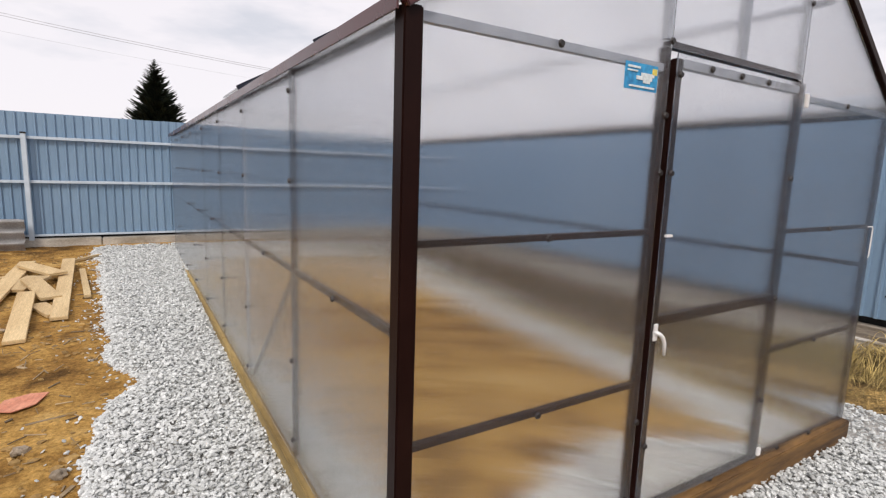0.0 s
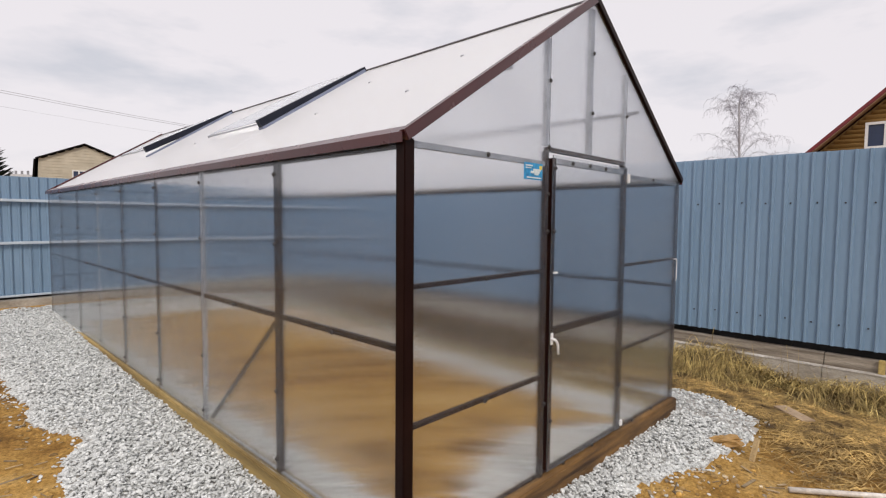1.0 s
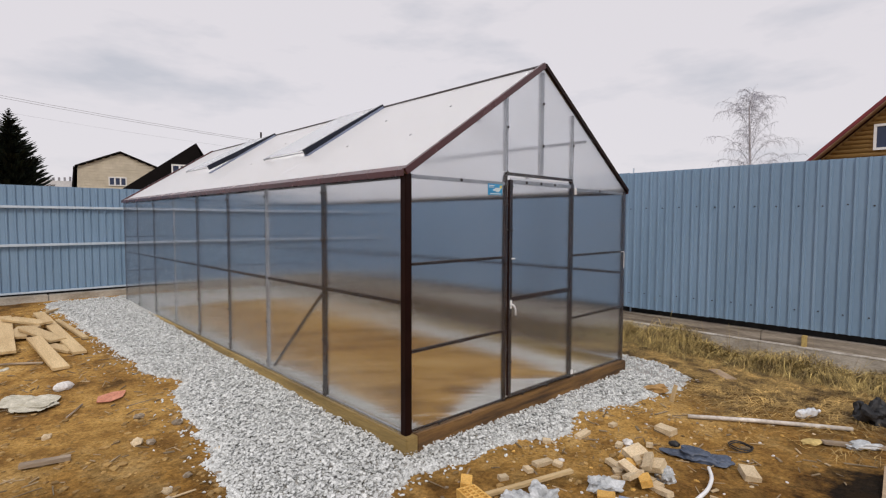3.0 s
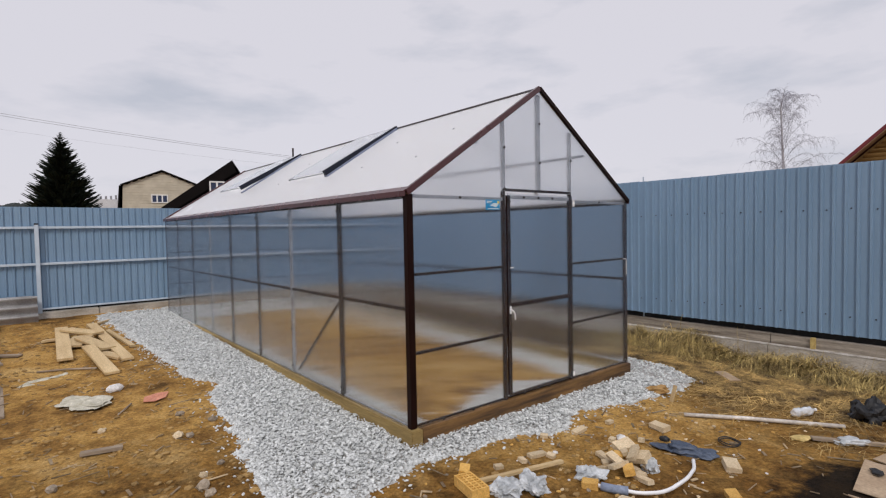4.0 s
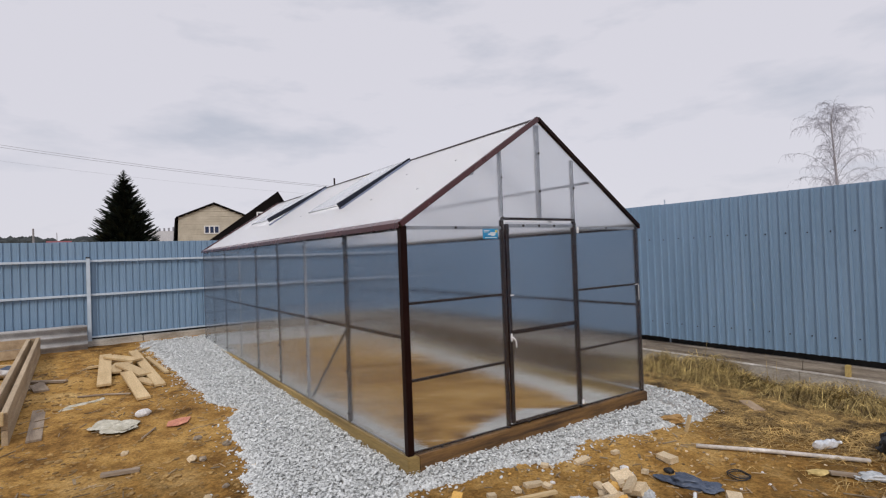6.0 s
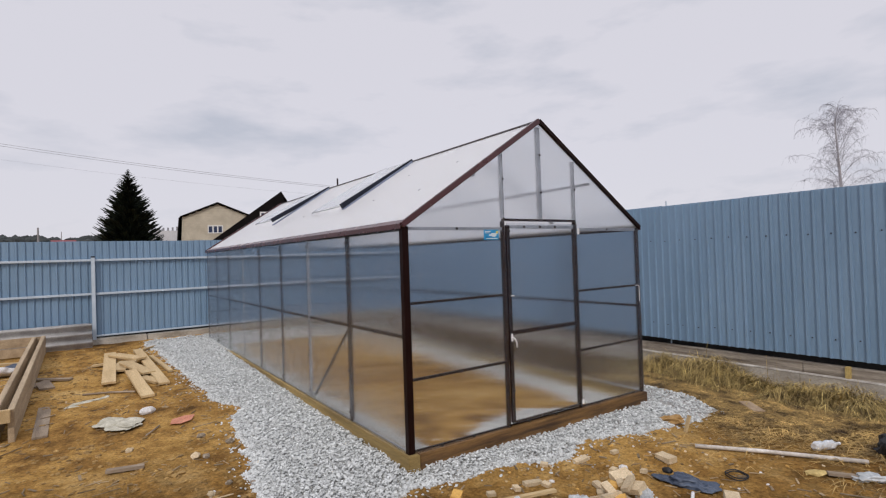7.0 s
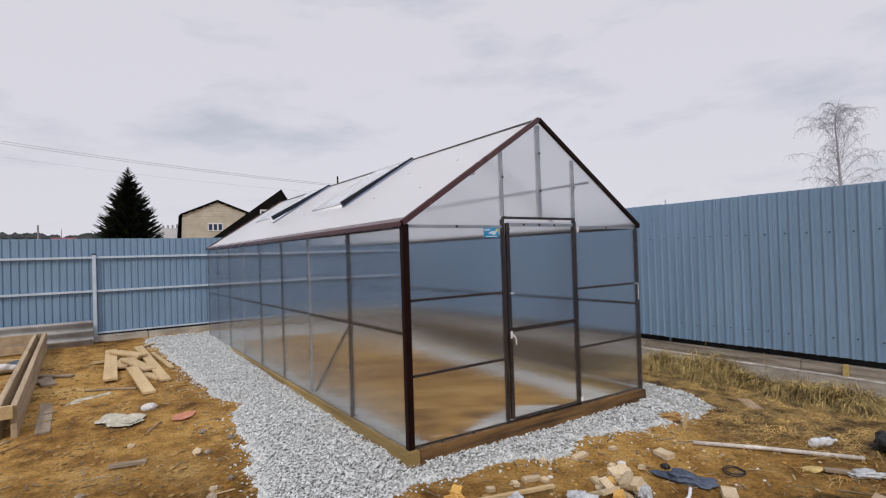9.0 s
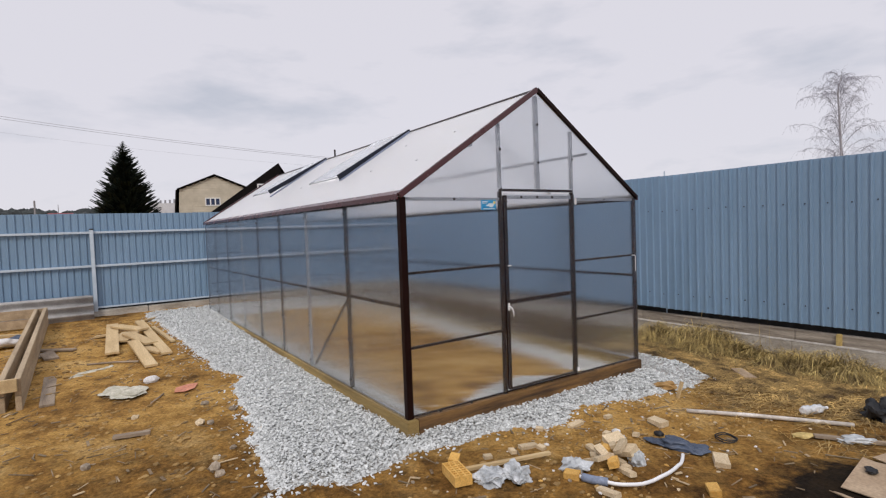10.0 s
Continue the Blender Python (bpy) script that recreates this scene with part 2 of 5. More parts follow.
M_LIP = surface("pale_mortar", (0.28, 0.245, 0.20), (0.66, 0.63, 0.59), 6.0, 0.9, 0.0, 0.3, 40)
# near-black for the shaded gap under the fence sheets; also the post caps
M_DARKGAP = surface("black_gap_and_caps", (0.012, 0.011, 0.011), (0.03, 0.026, 0.024), 5.0, 0.8, 0.0, 0.1)
M_SLATE = surface("fibre_cement", (0.36, 0.345, 0.33), (0.52, 0.505, 0.49), 5.0, 0.85, 0.0, 0.15, 60, spread=0.08)
M_GRAVEL = surface("crushed_stone", (0.49, 0.505, 0.498), (0.66, 0.678, 0.668), 30.0, 0.8, 0.0, 0.2, 160, island=0.22)
M_DUST = surface("stone_dust", (0.36, 0.345, 0.32), (0.52, 0.505, 0.475), 60.0, 0.9, 0.0, 0.5, 220)
M_STRAW = surface("dry_straw", (0.085, 0.048, 0.014), (0.68, 0.51, 0.190), 8.0, 0.8, 0.0, 0.0, 30, island=0.5)
M_MAT = surface("trodden_straw", (0.060, 0.033, 0.012), (0.68, 0.450, 0.155), 6.0, 0.85, 0.0, 0.0, 30, island=0.5)
M_LITTER = surface("bark_scraps", (0.10, 0.06, 0.03), (0.46, 0.35, 0.21), 2.5, 0.9, 0.0, 0.1, 40, island=0.5)
M_CLOD = surface("soil_clods", (0.19, 0.112, 0.038), (0.40, 0.255, 0.092), 6.0, 0.95, 0.0, 0.4, 60, island=0.3)
M_BRICK = surface("yellow_brick", (0.55, 0.30, 0.065), (0.70, 0.43, 0.125), 14.0, 0.9, 0.0, 0.3, 90, spread=0.15)
M_PALEBRICK = surface("pale_brick", (0.52, 0.40, 0.25), (0.68, 0.56, 0.38), 14.0, 0.9, 0.0, 0.3, 90, spread=0.2)
M_REDCLAY = surface("red_sheet_scrap", (0.48, 0.17, 0.10), (0.62, 0.28, 0.18), 10.0, 0.75, 0.0, 0.1)
M_FILM = surface("crumpled_film", (0.30, 0.32, 0.33), (0.60, 0.62, 0.63), 9.0, 0.35, 0.0, 0.3, 50)
M_SACK = surface("muddy_sack", (0.36, 0.335, 0.25), (0.64, 0.61, 0.51), 9.0, 0.8, 0.0, 0.25, 50)
M_BAG = surface("dark_blue_film", (0.030, 0.042, 0.07), (0.075, 0.10, 0.15), 8.0, 0.35, 0.0, 0.25, 40)
M_BLACK = surface("black_film", (0.006, 0.006, 0.007), (0.016, 0.015, 0.016), 8.0, 0.6, 0.0, 0.2, 40)
M_PIPE = surface("white_pipe", (0.44, 0.38, 0.32), (0.68, 0.64, 0.59), 7.0, 0.4, 0.0, 0.05, 40, (1, 1, 1))
M_SLEEVE = surface("blue_grey_sleeve", (0.16, 0.20, 0.28), (0.24, 0.28, 0.37), 12.0, 0.7, 0.0, 0.1)
M_CARD = surface("cardboard", (0.30, 0.21, 0.13), (0.44, 0.33, 0.22), 5.0, 0.85, 0.0, 0.15, 50)
M_STONE = surface("field_stone", (0.20, 0.155, 0.105), (0.42, 0.35, 0.27), 14.0, 0.9, 0.0, 0.3, 80, spread=0.3)
M_CHALK = surface("white_stone", (0.62, 0.60, 0.58), (0.78, 0.76, 0.74), 14.0, 0.85, 0.0, 0.2, 80)
M_NEEDLE = surface("spruce_needles", (0.007, 0.013, 0.010), (0.022, 0.036, 0.018), 1.5, 0.7, 0.0, 0.0, 20, island=0.5)
M_BARK = surface("bark", (0.06, 0.05, 0.045), (0.16, 0.14, 0.125), 8.0, 0.9, 0.0, 0.3)
M_TWIG = surface("birch_twigs", (0.38, 0.385, 0.44), (0.54, 0.54, 0.60), 2.0, 0.9, 0.0, 0.0)
M_BIRCH = surface("birch_bark", (0.36, 0.345, 0.355), (0.60, 0.58, 0.59), 5.0, 0.85, 0.0, 0.1, 30, (1, 1, 4))
M_YBOARD = surface("pale_yellow_boards", (0.52, 0.465, 0.36), (0.66, 0.60, 0.48), 1.0, 0.8, 0.0, 0.05, 30)
M_ROOFDARK = surface("dark_roofing", (0.005, 0.004, 0.004), (0.010, 0.008, 0.008), 1.5, 0.85, 0.0, 0.05, 20, spec=0.1)
M_ROOFGREY = surface("grey_roofing", (0.20, 0.20, 0.21), (0.30, 0.30, 0.32), 1.5, 0.6, 0.0, 0.05, 20)
M_REDROOF = surface("red_roofing", (0.15, 0.014, 0.02), (0.22, 0.024, 0.028), 1.5, 0.5, 0.0, 0.05, 20)
M_LOG = surface("golden_logs", (0.30, 0.17, 0.05), (0.46, 0.28, 0.10), 2.0, 0.6, 0.0, 0.1, 30, (1, 0.3, 3), spread=0.1)
M_SOFFIT = surface("soffit_boards", (0.36, 0.22, 0.14), (0.50, 0.33, 0.22), 2.0, 0.7, 0.0, 0.05, 30)
M_PANE = surface("window_pane", (0.012, 0.022, 0.06), (0.02, 0.035, 0.09), 1.0, 0.08, 0.0, 0.0)
M_FARWALL = surface("far_plaster", (0.55, 0.55, 0.57), (0.66, 0.66, 0.67), 0.4, 0.85, 0.0, 0.05, 8)
M_WOODS = surface("far_woods", (0.018, 0.024, 0.026), (0.045, 0.052, 0.05), 0.5, 0.9, 0.0, 0.0, 3, island=0.3)
M_WIRE = surface("wire", (0.10, 0.10, 0.11), (0.16, 0.16, 0.17), 2.0, 0.6, 0.0, 0.0)
M_STICKER = surface("blue_sticker", (0.008, 0.22, 0.50), (0.02, 0.36, 0.66), 30.0, 0.4, 0.0, 0.0)
M_STICKW = surface("sticker_white", (0.62, 0.72, 0.74), (0.75, 0.82, 0.84), 40.0, 0.4, 0.0, 0.0)
M_STICKY = surface("sticker_yellow", (0.75, 0.60, 0.08), (0.82, 0.68, 0.14), 40.0, 0.4, 0.0, 0.0)
M_YPEG = surface("yellow_block", (0.42, 0.30, 0.10), (0.60, 0.45, 0.18), 12.0, 0.8, 0.0, 0.1)


# ---- builders ----
def beam(bm, p, q, w, h, up=(0, 0, 1), bev=0.0):
    """A bar of section w x h from p to q; h lies along up as nearly as it can."""
    p, q, up = Vector(p), Vector(q), Vector(up)
    d = (q - p).normalized()
    s = d.cross(up).normalized() if d.cross(up).length > 1e-4 else d.cross(Vector((1, 0, 0))).normalized()
    u = s.cross(d).normalized()
    a, b = s * w / 2, u * h / 2
    vs = [bm.verts.new(c) for c in (p - a - b, p + a - b, p + a + b, p - a + b, q - a - b, q + a - b, q + a + b, q - a + b)]
    fs = [bm.faces.new([vs[i] for i in f]) for f in ((0, 1, 2, 3), (7, 6, 5, 4), (0, 4, 5, 1), (1, 5, 6, 2), (2, 6, 7, 3), (3, 7, 4, 0))]
    if bev:
        bmesh.ops.bevel(bm, geom=list({e for f in fs for e in f.edges}), offset=bev, segments=2, affect="EDGES")
    return bm


def bar(p, q, w, h, up=(0, 0, 1), bev=0.0):
    return beam(bmesh.new(), p, q, w, h, up, bev)


def prism(pts, depth):
    """A closed plate: the polygon pts, pushed along the vector depth."""
    bm = bmesh.new()
    depth = Vector(depth)
    a = [bm.verts.new(p) for p in pts]
    b = [bm.verts.new(Vector(p) + depth) for p in pts]
    bm.faces.new(a)
    bm.faces.new(b[::-1])
    for i in range(len(pts)):
        k = (i + 1) % len(pts)
        bm.faces.new((a[i], b[i], b[k], a[k]))
    bmesh.ops.recalc_face_normals(bm, faces=bm.faces)
    return bm


def tube(pts, r, sides=8):
    """A round bar along pts; r is one radius or one for each point."""
    bm = bmesh.new()
    pts = [Vector(p) for p in pts]
    rs = r if isinstance(r, (list, tuple)) else [r] * len(pts)
    rings = []
    for i, p in enumerate(pts):
        d = (pts[min(i + 1, len(pts) - 1)] - pts[max(i - 1, 0)]).normalized()
        s = d.cross(Vector((0, 0, 1))) if abs(d.z) < 0.95 else d.cross(Vector((1, 0, 0)))
        s.normalize()
        u = s.cross(d)
        rings.append([bm.verts.new(p + (s * math.cos(a) + u * math.sin(a)) * rs[i]) for a in [k * math.tau / sides for k in range(sides)]])
    for a, b in zip(rings, rings[1:]):
        for k in range(sides):
            bm.faces.new((a[k], a[(k + 1) % sides], b[(k + 1) % sides], b[k]))
    bm.faces.new(rings[0][::-1])
    bm.faces.new(rings[-1])
    return bm


def lump(sx_, sy_, sz_, seed, sub=1, rough=0.28):
    """An uneven, angular stone or clod."""
    bm = bmesh.new()
    bmesh.ops.create_icosphere(bm, subdivisions=sub, radius=1.0)
    for v in bm.verts:
        k = 1 + rough * noise.noise(v.co * 1.7 + Vector((seed * 3.7, seed * 1.3, 0)))
        v.co = Vector((v.co.x * sx_ * k, v.co.y * sy_ * k, max(v.co.z, -0.55) * sz_ * k))
    return bm


def as_mesh(name, bm, material, smooth=False):
    me = bpy.data.meshes.new(name)
    bm.to_mesh(me)
    bm.free()
    me.materials.append(material)
    if smooth:
        me.polygons.foreach_set("use_smooth", [True] * len(me.polygons))
    return me


def part(name, bm, material, parent, label="", smooth=False):
    ob = new(name, as_mesh(name, bm, material, smooth) if isinstance(bm, bmesh.types.BMesh) else bm)
    ob.parent = parent
    return tagged(ob, label) if label else ob


def thing(name, label, category, group="", kind="", at=None):
    ob = new(name)
    ob.empty_display_size = 0.2
    if at is not None:
        ob.matrix_world = at
    return tagged(ob, label, category, group, kind)


def solo(name, bm, material, label, category, group="", kind="", at=None, smooth=False):
    ob = new(name, as_mesh(name, bm, material, smooth) if isinstance(bm, bmesh.types.BMesh) else bm)
    if at is not None:
        ob.matrix_world = at
    return tagged(ob, label, category, group, kind)


def ground_z(x, y):
    """Height of the soil: it rises gently to the far fence and falls to the long one."""
    z = -0.01 - 0.02 * min(max(x, 0), 5) + 0.022 * min(max(y, 0), 9) - 0.03 * min(max(-y, 0), 1)
    near = 1.0 if -7 < x < 6 and -7 < y < 10 else 0.3
    return z + near * (0.022 * noise.noise((x * 1.1, y * 1.1, 3.0)) + 0.010 * noise.noise((x * 4.3, y * 4.3, 8.0)) + 0.004 * noise.noise((x * 13, y * 13, 1.0)))


def base_z(x, y):
    """Top of the timber base under the frame."""
    return 0.15 - 0.018 * x + 0.006 * y


# ---- ground ----
def axis(lo, hi, step, far):
    mid = list(np.arange(lo, hi + 1e-6, step))
    out, d, v = [], step, hi
    while v < far:
        d *= 1.35
        v += d
        out.append(v)
    inn, d, v = [], step, lo
    while v > -far:
        d *= 1.35
        v -= d
        inn.append(v)
    return inn[::-1] + mid + out


W, L, EAVE, RIDGE = 3.0, 7.5, 1.88, 2.86


def gravel_inside(x, y):
    """How far inside the gravel apron a spot lies, in metres; below 0 is outside."""
    wob = 0.10 * noise.noise((x * 2.4, y * 2.4, 5.0)) + 0.05 * noise.noise((x * 9, y * 9, 2.0))
    left = x - np.interp(y, (-0.4, 0.4, 1.1, 2.1, 2.6, 3.3, 5.2, 7.8), (-1.0, -1.05, -0.9, -0.8, -0.62, -0.8, -0.86, -1.05))
    front = y - np.interp(x, (-1.0, -0.6, -0.1, 0.85, 1.25, 1.7, 2.4, 3.0, 3.5, 3.75), (-0.1, -0.32, -0.18, -0.32, -0.48, -0.28, -0.5, -0.62, -0.5, 0.0))
    edge = min(left, front, (3.75 if y < 0.4 else 3.3) - x, 8.05 - y)
    bed = min(x - 0.42, 2.55 - x, y - 0.50 + 0.20 * math.sin(x * 3.1), 6.6 - y)
    return min(edge, -bed) + wob


def build_ground():
    xs, ys = axis(-4.2, 5.4, 0.04, 1500), axis(-3.6, 8.6, 0.045, 1500)
    def top(x, y):
        d = gravel_inside(x, y) if -1.4 < x < 4 and -1 < y < 8.2 else -1.0
        return ground_z(x, y) + 0.16 * min(max(d, 0.0), 0.16)

    vs = [(x, y, top(x, y)) for y in ys for x in xs]
    w = len(xs)
    fs = [(j * w + i, j * w + i + 1, (j + 1) * w + i + 1, (j + 1) * w + i) for j in range(len(ys) - 1) for i in range(w - 1)]
    me = bpy.data.meshes.new("ground")
    me.from_pydata(vs, [], fs)
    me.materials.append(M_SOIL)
    me.materials.append(M_DUST)
    for p in me.polygons:
        x, y, _ = p.center
        if -1.4 < x < 4 and -1 < y < 8.2 and gravel_inside(x, y) > 0.0:
            p.material_index = 1
    me.polygons.foreach_set("use_smooth", [True] * len(me.polygons))
    solo("ground", me, None, "bare sandy yellow-brown soil, damp and rutted", "ground", kind="structure")


build_ground()


def build_gravel():
    rng = np.random.default_rng(4)
    bm = bmesh.new()
    bmesh.ops.create_icosphere(bm, subdivisions=1, radius=1.0)
    v0 = np.array([v.co[:] for v in bm.verts])
    f0 = np.array([[v.index for v in f.verts] for f in bm.faces])
    bm.free()
    spots = []
    while len(spots) < 84000:
        x, y = rng.uniform(-1.25, 3.9), rng.uniform(-0.8, 8.1)
        inner = 0.06 < x < W - 0.06 and 0.06 < y < L - 0.06
        if (x > W or y > L or inner) and rng.random() > (0.13 if inner else 0.3):
            continue
        d = gravel_inside(x, y)
        if d < 0 and rng.random() > 0.10 * math.exp(d * 16):
            continue
        lift = min(max(d, 0), 0.16) * 0.36
        spots.append((x, y, ground_z(x, y) + lift * rng.uniform(0.38, 1.12)))
    n = len(spots)
    c = np.array(spots)
    size = rng.uniform(0.55, 1.3, (n, 1)) * np.array([0.0122, 0.0095, 0.0060]) * rng.uniform(0.75, 1.3, (n, 3))
    vs = v0[None] * (1 + rng.uniform(-0.32, 0.32, (n, len(v0), 1))) * size[:, None]
    a, t = rng.uniform(0, math.tau, n), rng.normal(0, 0.28, (n, 2))
    ca, sa = np.cos(a)[:, None], np.sin(a)[:, None]
    x, y, z = vs[..., 0], vs[..., 1], vs[..., 2]
    z = z + x * t[:, :1] + y * t[:, 1:]
    vs = np.stack([x * ca - y * sa, x * sa + y * ca, z], -1) + c[:, None] + np.array([0, 0, 0.004])
    fs = f0[None] + (np.arange(n) * len(v0))[:, None, None]
    me = bpy.data.meshes.new("gravel")
    me.from_pydata(vs.reshape(-1, 3), [], fs.reshape(-1, 3))
    me.materials.append(M_GRAVEL)
    solo("gravel", me, None, "light grey crushed stone spread round the greenhouse", "gravel", kind="stuff")


build_gravel()


# ---- fences ----
def sheet_mesh(name, width, height, ribs, profile):
    """Profiled steel sheet in the xz plane, ribs upright, its face towards -y; profile: shares of one rib's pitch and their depth."""
    pitch = width / ribs
    line = []
    for k in range(ribs):
        x = k * pitch
        line += [(x + pitch * u, v) for u, v in profile]
    line.append((width, 0.0))
    bm = bmesh.new()
    rows = [[bm.verts.new((x, y + off, z)) for x, y in line] for z in (0, height) for off in (0, 0.0025)]
    for i in range(len(line) - 1):
        bm.faces.new((rows[0][i], rows[0][i + 1], rows[2][i + 1], rows[2][i]))
        bm.faces.new((rows[3][i], rows[3][i + 1], rows[1][i + 1], rows[1][i]))
        bm.faces.new((rows[2][i], rows[2][i + 1], rows[3][i + 1], rows[3][i]))
        bm.faces.new((rows[1][i], rows[1][i + 1], rows[0][i + 1], rows[0][i]))
    for i in (0, -1):
        bm.faces.new((rows[0][i], rows[2][i], rows[3][i], rows[1][i]))
    bmesh.ops.recalc_face_normals(bm, faces=bm.faces)
    return as_mesh(name, bm, M_SHEET)


def rivet(r=0.011, h=0.006):
    bm = bmesh.new()
    bmesh.ops.create_cone(bm, cap_ends=True, segments=8, radius1=r, radius2=r * 0.7, depth=h)
    return bm


FAR_Y, LONG_X = 8.5, 5.12


def build_far_fence():
    f = thing("fence", "blue-grey profiled steel fence with grey rails and posts", "fence", kind="structure")
    me = sheet_mesh("sheet", 1.15, 1.83, 10, ((0.0, 0.0), (0.50, 0.0), (0.55, -0.012), (0.76, -0.012), (0.79, 0.012), (0.91, 0.012)))
    for k in range(-5, 6):
        ob = part("sheet", me, None, f)
        ob.location = (-1.2 + 1.15 * k, FAR_Y + 0.06 + 0.003 * (k % 2), 0.32 + random.uniform(-0.006, 0.006))
    for z in (1.785, 1.14, 0.335):
        part("rail", bar((-7.5, FAR_Y + 0.01, z), (LONG_X - 0.1, FAR_Y + 0.01, z), 0.04, 0.042 if z > 0.5 else 0.03, bev=0.004), M_RAIL, f)
    for x in (-6.81, -4.32, -1.83, 0.66, 3.15):
        part("post", bar((x, FAR_Y - 0.045, 0.05), (x, FAR_Y - 0.045, 1.835), 0.062, 0.062, (0, 1, 0), bev=0.006), M_RAIL, f)
        part("cap", bar((x, FAR_Y - 0.045, 1.835), (x, FAR_Y - 0.045, 1.86), 0.07, 0.07, (0, 1, 0), bev=0.006), M_DARKGAP, f)
    # added black strip: stands for the shade in the gap under the sheets
    part("gap_strip", bar((-7.5, FAR_Y + 0.115, 0.29), (LONG_X, FAR_Y + 0.115, 0.29), 0.02, 0.16), M_DARKGAP, f, "added black strip for the shade in the gap below the sheets")
    w = thing("fence_footing", "weathered brown concrete footing under the fence", "footing", kind="structure")
    x = -7.5
    while x < LONG_X:
        e = min(x + random.uniform(1.2, 1.9), LONG_X + 0.2)
        part("block", bar((x, FAR_Y + 0.02, 0.10), (e - 0.012, FAR_Y + 0.02, 0.10), 0.2, 0.36 + random.uniform(-0.012, 0.012), bev=0.012), M_CONCRETE, w)
        x = e


def build_long_fence():
    f = thing("fence", "blue-grey profiled steel fence screwed to hidden rails", "fence", kind="structure")
    me = sheet_mesh("sheet", 1.15, 1.98, 10, ((0.0, 0.0), (0.70, 0.0), (0.755, -0.024), (0.93, -0.024)))
    screw = as_mesh("screw", rivet(0.009, 0.008), M_WASHER)
    for k in range(-8, 8):
        ob = part("sheet", me, None, f)
        ob.matrix_world = pose(LONG_X + 0.003 * (k % 2), 1.0 + 1.15 * k, 0.30 + random.uniform(-0.005, 0.005), 0, 0, -90)
        for j in range(0, 10, 2):
            y = 1.0 + 1.15 * k - (j + 0.26) * 0.115
            if -4 < y < 3:
                for z in (1.76, 0.52):
                    s = part("screw", screw, None, f)
                    s.matrix_world = pose(LONG_X - 0.005, y, z + random.uniform(-0.012, 0.012), 0, -90, 0)
    for z in (1.76, 0.52):
        part("rail", bar((LONG_X + 0.035, -9, z), (LONG_X + 0.035, 9, z), 0.04, 0.04), M_RAIL, f)
    for y in np.arange(-8.5, 9, 2.5):
        part("post", bar((LONG_X + 0.09, y, 0.32), (LONG_X + 0.09, y, 2.2), 0.06, 0.06, (0, 1, 0)), M_RAIL, f)
    # added strip behind the coping, black for the shaded recess under the sheets
    part("gap_strip", bar((LONG_X + 0.14, -9, 0.25), (LONG_X + 0.14, 9, 0.25), 0.03, 0.32), M_DARKGAP, f, "added black strip for the shade in the gap below the sheets")
    w = thing("fence_footing", "stepped grey concrete footing along the fence, weathered", "footing", kind="structure")
    y = -9.0
    while y < 8.0:
        e = min(y + random.uniform(1.6, 2.4), 8.1)
        part("block", bar((LONG_X + 0.0, y, -0.1), (LONG_X + 0.0, e - 0.003, -0.1), 0.26, 0.40 + random.uniform(-0.004, 0.004), bev=0.004), M_CONCRETE, w)
        part("coping", bar((LONG_X + 0.035, y, 0.152), (LONG_X + 0.035, e - 0.006, 0.152), 0.13, 0.13 + random.uniform(-0.005, 0.005), bev=0.004), M_COPING, w)
        part("lip", bar((LONG_X - 0.092, y, 0.098), (LONG_X - 0.092, e - 0.003, 0.098), 0.085, 0.006 + random.uniform(0, 0.009), bev=0.002), M_LIP, w)
        y = e
    for y in (-1.22, -3.7):
        solo("wooden_block", bar((LONG_X - 0.045, y, 0.10), (LONG_X - 0.045, y, 0.235), 0.065, 0.05, (0, 1, 0), bev=0.006), M_YPEG, "yellow wooden block wedged under the fence", "block")


build_far_fence()
build_long_fence()


# ---- greenhouse ----
def slope_z(x):
    return EAVE + (RIDGE - EAVE) * (1 - abs(x - W / 2) / (W / 2))


def build_base():
    t = thing("timber_base", "treated timber beams lying flat round the greenhouse foot", "timber base")
    h = 0.16

    def board(p, q, m):
        a, b = (*p, base_z(*p) - h / 2), (*q, base_z(*q) - h / 2)
        part("beam", bar(a, b, 0.1, h, bev=0.006), m, t)

    board((0.018, -0.045), (0.018, 2.9), M_TIMBER)
    board((0.018, 2.905), (0.018, 5.6), M_TIMBER)
    board((0.018, 5.605), (0.018, L + 0.06), M_TIMBER)
    board((0.070, 0.012), (W - 0.0, 0.012), M_TIMBERSHADED)
    board((W - 0.015, 0.065), (W - 0.015, L + 0.06), M_TIMBER)
    board((0.07, L), (W - 0.067, L), M_TIMBERSHADED)


def panel(pts, depth, parent, material=None, name="panel"):
    ob = part(name, prism(pts, depth), material or M_WALLPC, parent)
    ob.visible_shadow = False
    return ob


